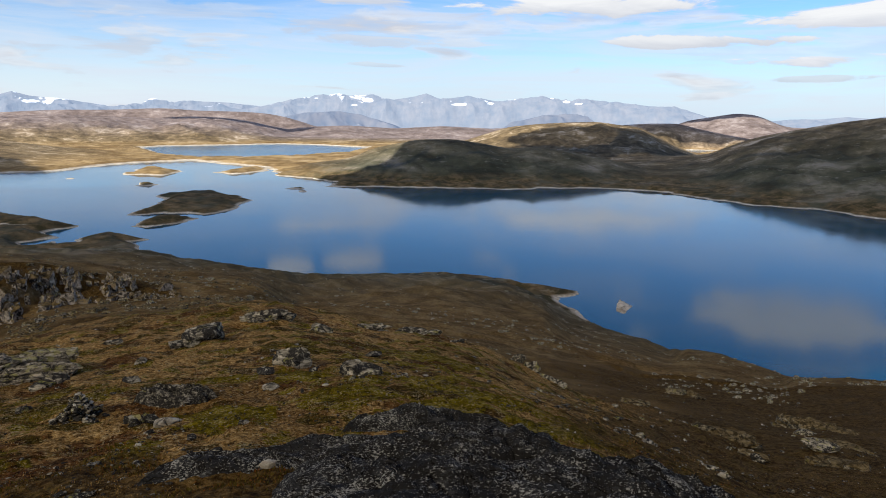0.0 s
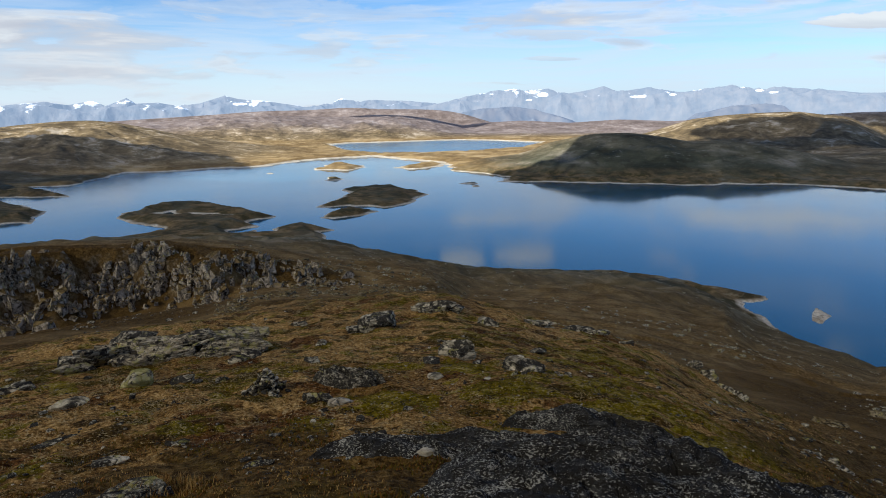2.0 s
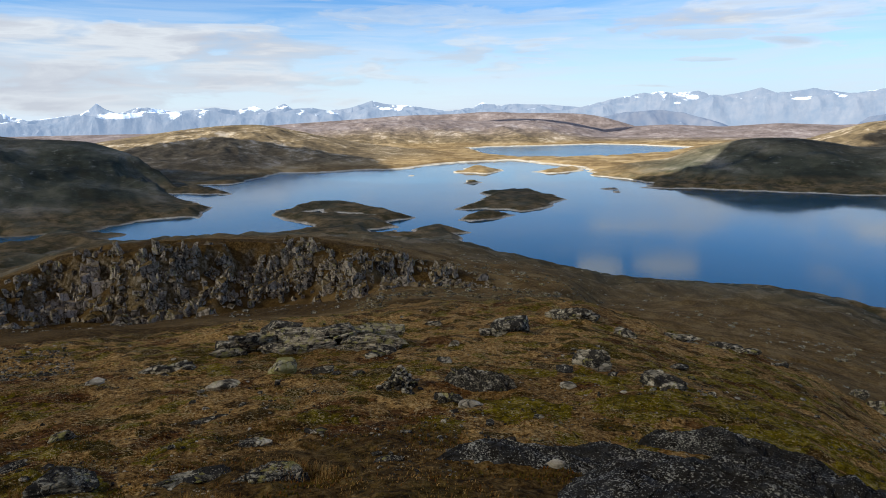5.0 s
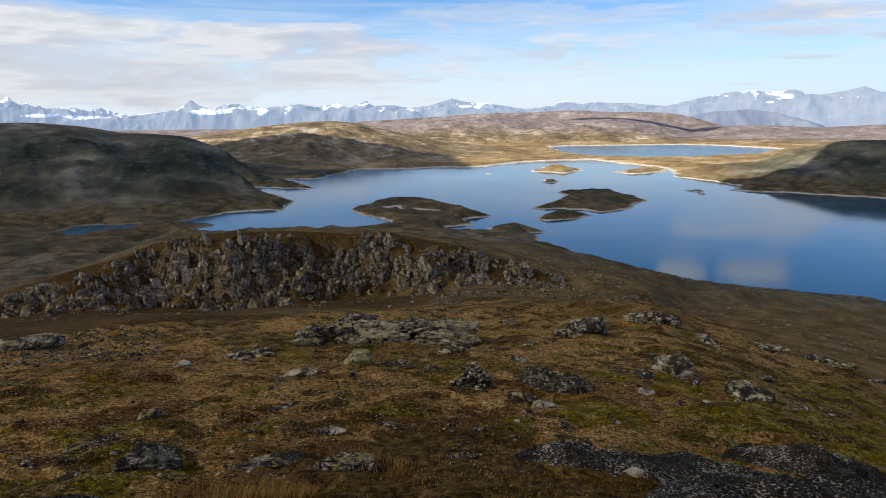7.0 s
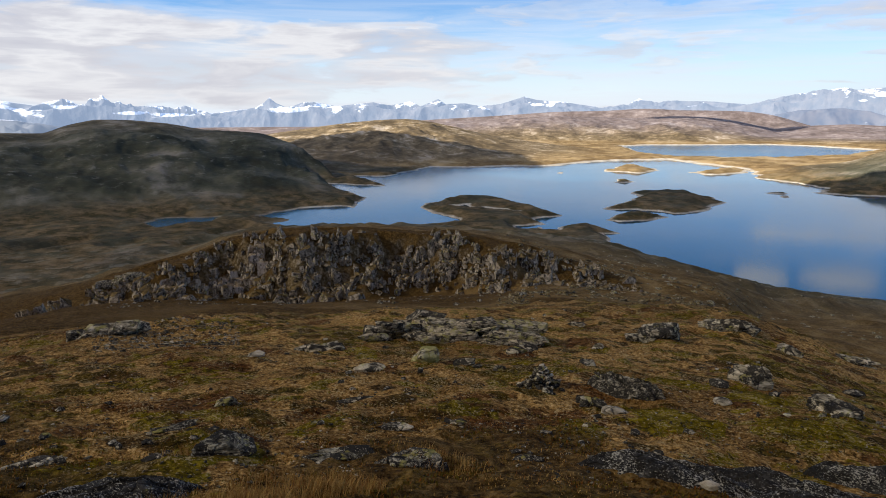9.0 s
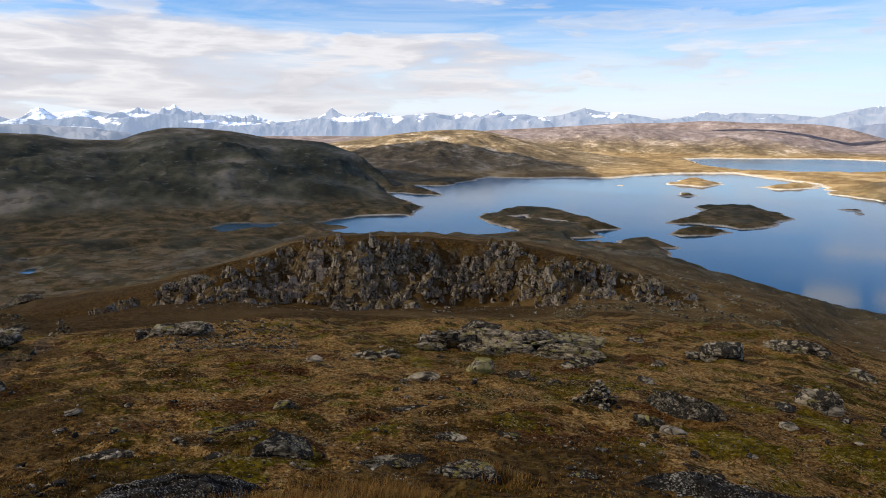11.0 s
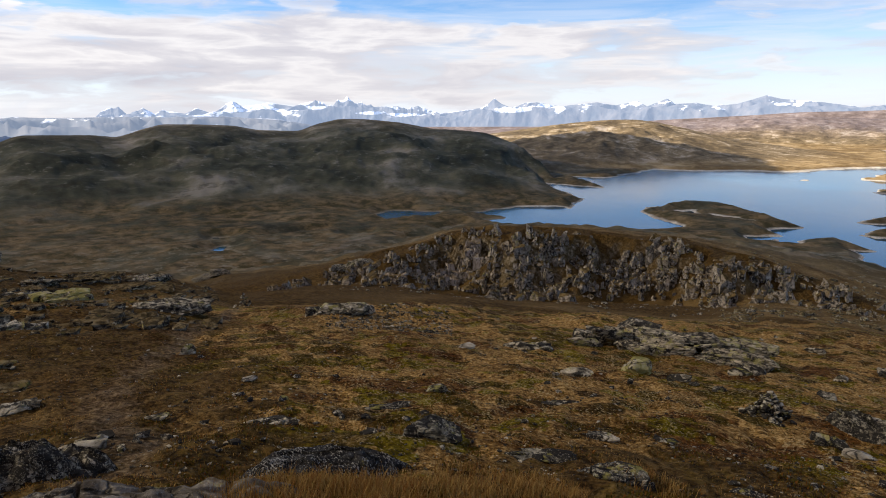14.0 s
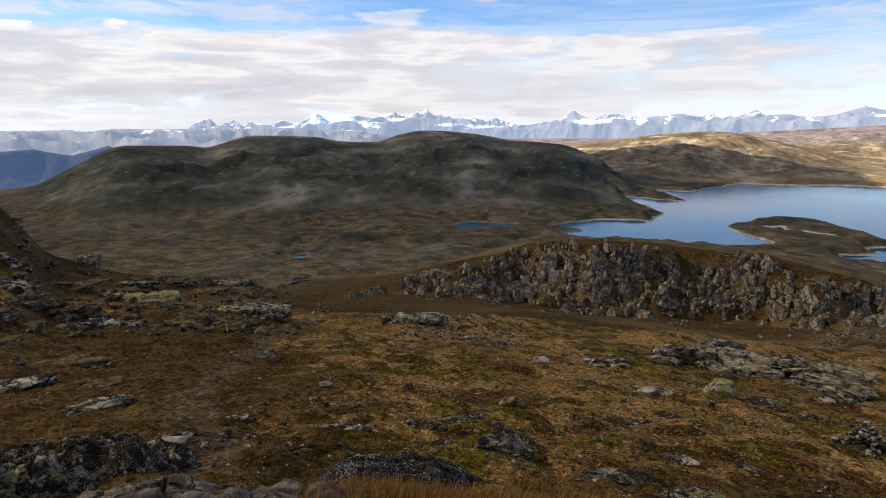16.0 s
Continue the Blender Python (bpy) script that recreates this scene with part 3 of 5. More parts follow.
    fell = N.mix(N.ramp(N.noise(pos, 0.03, 6, 0.65), [(0.38, 0.5), (0.45, 0.0)]), fell, (0.04, 0.036, 0.024))
    worn = N.add("ShaderNodeAttribute", attribute_name="worn").outputs["Fac"]
    soil = N.ramp(grain, [(0.40, (0.06, 0.038, 0.02)), (0.50, (0.19, 0.132, 0.08)), (0.60, (0.36, 0.28, 0.19))])
    streak = N.math("MULTIPLY", N.ramp(N.noise(N.scaled(pos, (1, 1, 4)), 0.022, 9, 0.7, 1.2), [(0.565, 0.0), (0.60, 0.7)]), N.math("MULTIPLY", N.math("SUBTRACT", sunlit_north, 0.75), 4.0, clamp=True))
    fell = N.mix(streak, fell, (0.48, 0.41, 0.32))
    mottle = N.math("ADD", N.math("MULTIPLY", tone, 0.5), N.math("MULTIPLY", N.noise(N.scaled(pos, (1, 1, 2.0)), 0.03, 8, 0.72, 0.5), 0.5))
    # sunlight on the far hills, put into a golden tone from 1380 m on
    sunlit_tone = N.ramp(mottle, [(0.42, (0.095, 0.072, 0.044)), (0.48, (0.155, 0.115, 0.066)), (0.54, (0.25, 0.187, 0.107)), (0.61, (0.52, 0.43, 0.32))])
    fell = N.mix(N.math("MULTIPLY", N.math("SUBTRACT", reach, 1380.0), 0.0022, clamp=True), fell, sunlit_tone)
    # low grass by the far shores, its sunlit gold painted in
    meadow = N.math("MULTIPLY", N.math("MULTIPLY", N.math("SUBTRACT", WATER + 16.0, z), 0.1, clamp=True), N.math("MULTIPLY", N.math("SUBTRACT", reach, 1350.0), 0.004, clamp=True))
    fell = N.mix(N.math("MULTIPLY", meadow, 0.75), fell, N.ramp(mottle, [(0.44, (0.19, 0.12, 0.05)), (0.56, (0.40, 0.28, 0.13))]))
    # air haze as a paler, pinker colour beyond 2950 m
    haze_tone = N.ramp(mottle, [(0.41, (0.13, 0.102, 0.093)), (0.49, (0.205, 0.163, 0.148)), (0.55, (0.265, 0.217, 0.200)), (0.62, (0.38, 0.33, 0.31))])
    fell = N.mix(N.math("MULTIPLY", N.math("SUBTRACT", reach, 2950.0), 0.0028, clamp=True), fell, haze_tone)
    browns = N.ramp(N.math("ADD", N.math("MULTIPLY", small, 0.5), N.math("MULTIPLY", mid, 0.5)), [(0.40, (0.050, 0.032, 0.013)), (0.50, (0.145, 0.095, 0.038)), (0.60, (0.27, 0.19, 0.090))])
    c = N.mix(N.math("MULTIPLY", N.math("MULTIPLY", N.math("SUBTRACT", reach, 36.0), 0.06, clamp=True), 0.85), c, browns)
    # dark crowberry heath, with some painted shade in the same mask
    heath_shade = N.add("ShaderNodeAttribute", attribute_name="heath_shade").outputs["Fac"]
    crow = N.ramp(blend, [(0.41, (0.014, 0.008, 0.002)), (0.49, (0.058, 0.033, 0.009)), (0.58, (0.15, 0.090, 0.026))])
    c = N.mix(N.ramp(N.math("ADD", heath_shade, N.math("MULTIPLY", N.math("SUBTRACT", small, 0.5), 1.6)), [(0.40, 0.0), (0.75, 0.85)]), c, crow)
    c = N.mix(N.math("MULTIPLY", worn, N.ramp(small, [(0.40, 0.3), (0.52, 0.95)])), c, soil)
    ledges = N.math("MULTIPLY", N.math("MULTIPLY", N.math("SUBTRACT", 800.0, reach), 0.005, clamp=True), N.ramp(N.noise(N.scaled(pos, (1, 1, 3)), 0.08, 7, 0.68, 0.4), [(0.53, 0.0), (0.62, 0.6)]))
    fell = N.mix(ledges, fell, (0.27, 0.24, 0.175))
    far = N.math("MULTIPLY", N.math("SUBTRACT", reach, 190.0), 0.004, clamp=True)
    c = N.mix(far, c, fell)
    stone = N.ramp(N.noise(pos, 1.2, 7, 0.72), [(0.40, (0.042, 0.033, 0.018)), (0.5, (0.155, 0.124, 0.074)), (0.6, (0.40, 0.34, 0.25))])
    rocky = N.math("ADD", N.math("MULTIPLY", N.math("SUBTRACT", 0.72, slope), 2.0), N.math("MULTIPLY", N.math("SUBTRACT", mid, 0.5), 1.6), clamp=True)
    c = N.mix(N.math("MULTIPLY", rocky, N.math("SUBTRACT", 1.0, N.math("MULTIPLY", far, 0.8))), c, stone)
    shore = N.ramp(N.noise(pos, 0.06, 4, 0.6), [(0.35, (0.42, 0.36, 0.28)), (0.65, (0.68, 0.62, 0.51))])
    shore = N.mix(N.ramp(N.noise(pos, 0.45, 5, 0.7), [(0.50, 0.0), (0.58, 0.7)]), shore, (0.20, 0.165, 0.12))
    ring = N.math("SUBTRACT", N.math("ADD", N.math("ADD", WATER + 0.4, N.math("MULTIPLY", N.math("MULTIPLY", N.math("SUBTRACT", sunlit_north, 0.8), 3.0, clamp=True), 2.2)), N.math("MULTIPLY", N.noise(pos, 0.03, 4), 2.4)), z, clamp=True)
    valley = N.math("MULTIPLY", N.math("MULTIPLY", N.math("SUBTRACT", -500.0, where.outputs["X"]), 0.01, clamp=True), N.math("MULTIPLY", N.math("SUBTRACT", 620.0, where.outputs["Y"]), 0.01, clamp=True))
    c = N.mix(N.math("MULTIPLY", ring, N.math("SUBTRACT", 1.0, N.math("MULTIPLY", valley, 0.75))), c, shore)
    finish(N, c, 0.95, N.math("ADD", small, N.math("MULTIPLY", fine, 0.4)), 1.0, 0.3)
    return m


def make_water():
    m, N = material("lake_water")
    pos = N.add("ShaderNodeNewGeometry").outputs["Position"]
    ripple = N.math("ADD", N.noise(N.scaled(pos, (1, 1, 1)), 0.55, 4, 0.6), N.math("MULTIPLY", N.noise(pos, 0.02, 3), 3.0))
    place = N.add("ShaderNodeSeparateXYZ", Vector=pos)
    breeze = N.math("MULTIPLY", N.math("MAXIMUM", N.math("SUBTRACT", place.outputs["Y"], 1750.0), N.math("SUBTRACT", N.math("MULTIPLY", place.outputs["X"], -1.0), 620.0)), 0.003, clamp=True)   # wind on the outer lakes
    calm = N.math("ADD", N.ramp(N.noise(pos, 0.004, 3), [(0.35, 0.05), (0.65, 0.10)]), N.math("MULTIPLY", breeze, 0.09))
    # bluer base under wind: body colour plus painted reflection of the high sky
    finish(N, N.mix(breeze, (0.0006, 0.060, 0.120), (0.002, 0.092, 0.18)), calm, ripple, 0.08, 0.1, **{"IOR": 1.33, "Specular IOR Level": 0.5})
    return m


def make_hazy_rock(name, haze_glow):
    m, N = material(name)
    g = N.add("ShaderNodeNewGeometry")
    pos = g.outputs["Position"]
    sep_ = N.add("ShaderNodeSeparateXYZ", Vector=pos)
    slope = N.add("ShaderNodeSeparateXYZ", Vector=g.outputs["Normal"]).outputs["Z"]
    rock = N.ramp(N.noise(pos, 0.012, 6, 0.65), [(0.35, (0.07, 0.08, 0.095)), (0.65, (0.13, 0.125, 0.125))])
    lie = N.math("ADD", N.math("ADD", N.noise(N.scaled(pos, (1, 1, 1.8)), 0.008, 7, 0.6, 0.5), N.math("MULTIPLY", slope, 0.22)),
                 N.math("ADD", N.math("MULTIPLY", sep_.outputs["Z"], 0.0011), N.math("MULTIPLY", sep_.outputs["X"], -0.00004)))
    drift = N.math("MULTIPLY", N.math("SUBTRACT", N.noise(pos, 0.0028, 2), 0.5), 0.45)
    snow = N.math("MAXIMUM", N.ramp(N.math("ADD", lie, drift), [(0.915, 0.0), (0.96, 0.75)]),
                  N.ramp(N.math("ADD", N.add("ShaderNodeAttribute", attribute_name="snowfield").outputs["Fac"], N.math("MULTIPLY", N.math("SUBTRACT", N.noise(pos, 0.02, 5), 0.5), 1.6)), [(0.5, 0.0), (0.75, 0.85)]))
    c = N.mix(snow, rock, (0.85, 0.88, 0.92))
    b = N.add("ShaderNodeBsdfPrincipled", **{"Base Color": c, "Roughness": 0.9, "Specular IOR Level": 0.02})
    # air haze, and cloud shade in the darker tones, put into the emission
    b.inputs["Emission Color"].default_value = (*haze_glow, 1)
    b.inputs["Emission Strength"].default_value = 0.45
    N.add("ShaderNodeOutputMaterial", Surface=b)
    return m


MOOR, LAKE = make_moor(), make_water()
HAZY_ROCK, FAR_SHADE = make_hazy_rock("hazy_mountain_rock", (0.45, 0.57, 0.80)), make_hazy_rock("painted_shade_rock", (0.24, 0.33, 0.54))
BLUE_ROCK = make_hazy_rock("painted_shade_valley_rock", (0.07, 0.13, 0.27))
PALE_ROCK = make_hazy_rock("hazy_plateau_rock", (0.33, 0.41, 0.56))

# ---------------------------------------------------------------- ground and water
bearings = np.concatenate([np.arange(-102, 38.01, AZ_STEP), np.arange(41, 256, 3.0)])
radii = np.concatenate([[0.0, 0.5], np.exp(np.linspace(math.log(1.0), math.log(130), R_NEAR)), np.exp(np.linspace(math.log(130.9), math.log(165), R_CRAG)),
                        np.exp(np.linspace(math.log(166), math.log(4930), R_FAR))])
dd, aa = np.meshgrid(radii, np.radians(bearings), indexing="ij")
gx, gy = (dd * np.sin(aa)).ravel(), (dd * np.cos(aa)).ravel()
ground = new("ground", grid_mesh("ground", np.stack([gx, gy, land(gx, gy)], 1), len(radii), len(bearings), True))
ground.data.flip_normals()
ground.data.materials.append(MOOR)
# the worn trail, as a mask for the soil
TRAIL = [(-73, 44), (-75.6, 33), (-78.6, 24), (-81.5, 19), (-84.4, 14.5), (-81.4, 9.6), (-83.9, 8.2), (-88, 7.4), (-97, 5.5)]


def trail_gap(x, y):
    """Distance from the trail's middle."""
    gap = np.full(x.shape, 1e9)
    for (a0, d0), (a1, d1) in zip(TRAIL, TRAIL[1:]):
        p0, p1 = [np.array([d * math.sin(radians(a)), d * math.cos(radians(a))]) for a, d in ((a0, d0), (a1, d1))]
        q = np.stack([x, y], 1) - p0
        u = np.clip(q @ (p1 - p0) / ((p1 - p0) @ (p1 - p0)), 0, 1)
        gap = np.minimum(gap, np.hypot(*(q - u[:, None] * (p1 - p0)).T))
    return gap + 0.35 * fbm(x, y, 1.2, 3, 301)


near_path = np.zeros(len(gx), np.float32)
close = np.hypot(gx, gy) < 60
near_path[close] = 0.6 * np.clip(1.4 - trail_gap(gx[close], gy[close]) / 0.42, 0, 1)


def blobs(spots):
    """A soft mask on the ground: 1 within the spots (bearing, distance, radius)."""
    m = np.zeros(len(gx), np.float32)
    for a, d, r in spots:
        q = np.hypot(gx - d * math.sin(radians(a)), gy - d * math.cos(radians(a))) / r
        m = np.maximum(m, np.clip(1.6 - q, 0, 1))
    return m.astype(np.float32)


ground.data.attributes.new("mossy", "FLOAT", "POINT").data.foreach_set("value", blobs([(3, 20, 1.7), (6, 16, 1.5), (-3, 18, 1.2), (1, 14.5, 0.9), (-8, 15, 1.1), (-14, 18, 1.3), (-19, 14, 1.2), (0, 26, 1.8), (-5, 23, 1.3),
    (-28, 6.6, 1.0), (-36, 6.4, 0.9), (10, 14, 1.2), (12, 15, 1.5), (16, 13, 1.2), (18, 17, 1.6), (-56.5, 140, 2.2), (-54.5, 140, 2.5), (-52.5, 139, 2.5), (-50, 140, 2), (-46, 146, 2.5), (-42, 148, 3)]))
# dark heath; some spots stand in for shade and darker view corners
ground.data.attributes.new("heath_shade", "FLOAT", "POINT").data.foreach_set("value", blobs([(26, 8, 3), (32, 14, 4), (24, 30, 6), (34, 40, 12), (25, 17, 4), (31, 22, 6), (30, 60, 18), (16, 24, 2.5), (20, 18, 2), (-94, 15, 6), (-100, 22, 9), (-93, 9, 4), (32, 110, 40),
    (-90, 24, 5), (-29, 8, 2.4), (-24, 7.0, 2.4), (-20, 7.0, 2.0), (-17, 8.0, 1.6), (-26, 5.5, 1.6), (-36, 7.6, 2.6), (-20, 6.2, 1.4), (-32, 5.6, 1.8), (-31, 10.5, 1.6), (-40, 10, 1.2), (28, 9, 3.0), (-62, 150, 9), (-56, 150, 9), (-50, 150, 10), (-44, 150, 10), (-38, 150, 10), (-32, 150, 10), (-26, 150, 10), (-60, 143, 6), (-53, 146, 6), (-47, 144, 6), (-41, 144, 6), (-35, 144, 6), (-29, 145, 6), (-76, 62, 14), (-68, 150, 14), (-72, 175, 22), (-64, 165, 12), (-75, 215, 30), (-66, 200, 22), (-82, 150, 40), (-70, 95, 30), (-85, 30, 6), (-62, 110, 30), (-45, 115, 25), (-52, 60, 12), (-24, 70, 18), (-99, 100, 45), (-96, 55, 16)]))
ground.data.attributes.new("worn", "FLOAT", "POINT").data.foreach_set("value", near_path)
tagged(ground, "brown autumn moorland with moss, stones and pale lake shores", "ground", kind="structure")

wr = np.exp(np.linspace(math.log(300), math.log(4920), 24))
wd, wa = np.meshgrid(wr, np.radians(np.arange(0, 360, 4.0)), indexing="ij")
water = new("water", grid_mesh("water", np.stack([(wd * np.sin(wa)).ravel(), (wd * np.cos(wa)).ravel(), np.full(wd.size, WATER)], 1), 24, 90, True))
water.data.flip_normals()
water.data.materials.append(LAKE)
tagged(water, "calm deep blue mountain lake reflecting sky and hills", "lake", kind="structure")

# ---------------------------------------------------------------- far mountains
CREST_WEST = [(-104, -0.45), (-96.6, -0.42), (-93.8, -0.37), (-91.1, -0.5), (-89.4, -0.36), (-84.2, -0.43), (-83.1, 0.35), (-82.4, 0.4), (-81.8, -0.18), (-80.7, 0.31), (-79.9, -0.05), (-79.2, 0.17), (-77.7, -0.06),
              (-76.8, 0.34), (-75.7, -0.07), (-74.1, 0.84), (-73.4, 0.38), (-71.3, 0.79), (-69.4, 0.47), (-67.6, 0.93), (-66.6, 0.5), (-65.0, 1.0), (-63.4, 0.4), (-61, 0.33), (-58.6, 0.25), (-57.4, -0.12)]
CREST_MIDDLE = [(-54, 0.31), (-53.3, 0.7), (-52.85, 1.13), (-52.3, 0.65), (-51.3, 0.3), (-50.4, 0.69), (-49.4, 0.78), (-47.5, 0.42), (-46.7, 0.51), (-44.5, 0.77), (-43, 0.5), (-41.3, 0.81), (-40.6, 0.4), (-39.1, 1.03),
                (-38.5, 0.57), (-36.9, 0.66), (-35.5, 0.4), (-33.9, 0.55), (-32.0, 1.2), (-31.0, 0.92), (-28.9, 0.71), (-25.6, 0.22), (-23.6, 0.5), (-22.8, 0.9), (-21.7, 0.58), (-20, 0.72), (-17.2, 0.68), (-14.9, 0.43)]
CREST_EAST = [(-11.8, 1.08), (-10, 1.43), (-8.6, 1.55), (-8.0, 1.38), (-5.8, 1.55), (-4.4, 1.08), (-2.3, 1.47), (-1.4, 1.72), (-0.2, 1.23), (2, 1.54), (4.5, 1.11), (6.8, 1.42), (8.2, 1.57), (10, 1.27), (11.4, 1.38),
              (14.5, 1.14), (16.7, 0.9), (18.8, 0.83), (21, 0.12), (25, -0.2), (26.9, 0.0), (28.8, 0.07), (30.5, 0.26), (31.9, 0.16), (32.8, 0.29), (40, 0.1)]


def cells(x, y, size, seed):
    """Distances to the two nearest of scattered points, in cell sizes."""
    x, y = x / size, y / size
    i, j = np.floor(x), np.floor(y)
    f1, f2 = np.full(x.shape, 9.0), np.full(x.shape, 9.0)
    for di in (-1, 0, 1):
        for dj in (-1, 0, 1):
            px = i + di + 0.5 + 0.45 * lattice(i + di + 0.5, j + dj + 0.5, seed)
            py = j + dj + 0.5 + 0.45 * lattice(i + di + 0.5, j + dj + 0.5, seed + 1)
            r = np.hypot(x - px, y - py)
            f2 = np.minimum(f2, np.maximum(f1, r))
            f1 = np.minimum(f1, r)
    return f1, f2


def arete(x, y, size, seed):
    """Sharp ridges with straight flanks: 1 on the ridge lines, 0 at the bottoms."""
    f1, f2 = cells(x + 0.18 * size * fbm(x, y, size * 0.7, 3, seed), y + 0.18 * size * fbm(x, y, size * 0.7, 3, seed + 2), size, seed)
    return 1 - np.clip((f2 - f1) * 1.3, 0, 1)


SNOWFIELDS = [(-6.2, 1.05, 0.5, 0.2), (-7.3, 0.66, 0.35, 0.1), (1.3, 0.82, 0.6, 0.1), (4.0, 0.95, 0.35, 0.1), (10.2, 1.15, 0.4, 0.1), (11.2, 1.0, 0.4, 0.08), (-51.4, 0.16, 1.7, 0.24), (-30.9, 0.5, 0.6, 0.14),
              (-60.4, -0.2, 1.6, 0.14), (-63, -0.05, 1.2, 0.14), (-48.8, 0.5, 0.7, 0.14), (-74, 0.2, 0.8, 0.2), (-67.6, 0.4, 0.9, 0.18)]   # bearing, angle of sight, half sizes


def mountain_range(front, back, lower, seed, span=(-104, 40), ridge=None):
    """One rank of mountains; lower: degrees by which its crest lies below the skyline."""
    az = np.arange(*span, 0.08)
    knots = np.array(ridge or CREST_WEST + CREST_MIDDLE + CREST_EAST)
    crest = np.interp(az, knots[:, 0], knots[:, 1])
    if lower:
        crest = np.convolve(np.pad(crest, 25, mode="edge"), np.ones(51) / 51, "valid")
        crest = crest - lower + 0.34 * ridged(az, az * 0, 4.5, 3, seed) * np.clip(crest + 0.7, 0.2, 1)
    crest += ((0.05 + 0.08 * (np.abs(az + 70) < 14)) * ridged(az, az * 0 + 0.3, 1.1, 3, seed) + 0.05 * fbm(az, az * 0, 0.6, 3, seed)) * np.clip(crest + 0.6, 0.3, 1) * np.clip(0.6 + 1.5 * fbm(az, az * 0 + 9, 6, 2, seed + 1), 0.1, 1.6)
    top = EYE + back * np.tan(np.radians(crest))
    smooth = np.convolve(np.pad(top, 60, mode="edge"), np.ones(121) / 121, "valid")
    rows, out = 42, []
    for r in range(rows):
        u = r / (rows - 1)
        v = min(1.0, u / 0.8)
        d = front + (back - front) * v + (max(0.0, u - 0.8) / 0.2) * 90
        x, y = d * np.sin(np.radians(az)), d * np.cos(np.radians(az))
        hold = 0.2 + 0.8 * v ** 1.5
        relief = (45 if lower else 95) * (arete(x, y, 330, seed + 3) - 0.45) + 40 * (arete(x, y, 210, seed + 5) - 0.4) * (0.5 + fbm(x, y, 500, 2, seed + 9)) + 7 * fbm(x, y, 60, 4, seed + 7)
        z = -150 + (smooth * (1 - hold) + top * hold + 150) * v ** 0.7 + math.sin(math.pi * v) * relief
        z = np.minimum(z, EYE + d * np.tan(np.radians(crest)) - 10 * (1 - v))
        if u > 0.8:
            z = top - 500 * (u - 0.8)
        out.append(np.stack([x, y, z], 1))
    pts = np.concatenate(out)
    me = grid_mesh("backdrop", pts, rows, len(az), False, ridge is not None)
    side, sight = np.degrees(np.arctan2(pts[:, 0], pts[:, 1])), np.degrees(np.arctan2(pts[:, 2] - EYE, np.hypot(pts[:, 0], pts[:, 1])))
    snow = np.zeros(len(pts), np.float32)
    for a, e, w, h in SNOWFIELDS:
        snow = np.maximum(snow, np.clip(1.5 - np.hypot((side - a) / w, (sight - e) / h), 0, 1))
    me.attributes.new("snowfield", "FLOAT", "POINT").data.foreach_set("value", snow.astype(np.float32))
    return me


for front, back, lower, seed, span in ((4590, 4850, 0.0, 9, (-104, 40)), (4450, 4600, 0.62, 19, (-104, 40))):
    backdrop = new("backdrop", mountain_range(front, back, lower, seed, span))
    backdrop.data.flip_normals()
    backdrop.data.materials.append(HAZY_ROCK)
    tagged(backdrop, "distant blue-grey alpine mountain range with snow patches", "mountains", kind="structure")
DOME = [(4.6, -1.4), (5.7, -0.52), (6.9, -0.32), (8.2, 0.02), (10.1, 0.18), (11.0, 0.2), (11.9, -0.02), (12.5, -0.46), (13.4, -1.2)]
BLUE_FELL = [(-14.5, -1.2), (-12.9, -0.3), (-11.3, -0.04), (-8.6, 0.14), (-6.8, -0.11), (-5.6, -0.46), (-4.0, -0.94), (-3.2, -1.3)]
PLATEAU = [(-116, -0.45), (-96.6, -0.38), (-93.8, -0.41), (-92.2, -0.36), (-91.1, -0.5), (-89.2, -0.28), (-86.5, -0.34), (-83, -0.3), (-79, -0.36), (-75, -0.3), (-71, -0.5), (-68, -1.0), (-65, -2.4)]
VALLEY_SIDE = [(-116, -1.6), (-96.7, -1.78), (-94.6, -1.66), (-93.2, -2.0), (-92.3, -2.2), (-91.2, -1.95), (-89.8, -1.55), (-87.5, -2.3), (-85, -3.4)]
# the cloud shade on fell and valley side is only their darker emission colour
SHADED_FELL, PALE_PLATEAU, BLUE_SLOPE = "distant dark blue fell with cloud shade put into its colour", "distant pale blue plateau flecked with snow", "distant deep blue valley side with cloud shade put into its colour"
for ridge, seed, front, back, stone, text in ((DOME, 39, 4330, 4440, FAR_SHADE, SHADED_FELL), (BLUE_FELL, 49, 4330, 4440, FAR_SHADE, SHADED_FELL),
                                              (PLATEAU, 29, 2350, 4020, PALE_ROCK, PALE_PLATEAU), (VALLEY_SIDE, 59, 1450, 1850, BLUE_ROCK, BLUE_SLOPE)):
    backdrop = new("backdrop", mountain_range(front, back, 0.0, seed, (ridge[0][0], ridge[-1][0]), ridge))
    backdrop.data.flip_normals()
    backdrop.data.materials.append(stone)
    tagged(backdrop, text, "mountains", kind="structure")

# ---------------------------------------------------------------- the cloud that shades the viewpoint
def make_cloud_stuff():
    m, N = material("cloud")
    pos = N.add("ShaderNodeNewGeometry").outputs["Position"]
    tone = N.ramp(N.noise(pos, 0.004, 4), [(0.3, (0.18, 0.145, 0.11)), (0.7, (0.26, 0.21, 0.16))])
    veil = N.add("ShaderNodeMixShader", Fac=0.42)
    N.put(veil.inputs[1], N.add("ShaderNodeBsdfTranslucent", Color=tone))
    N.put(veil.inputs[2], N.add("ShaderNodeBsdfTransparent"))
    N.add("ShaderNodeOutputMaterial", Surface=veil)
    return m


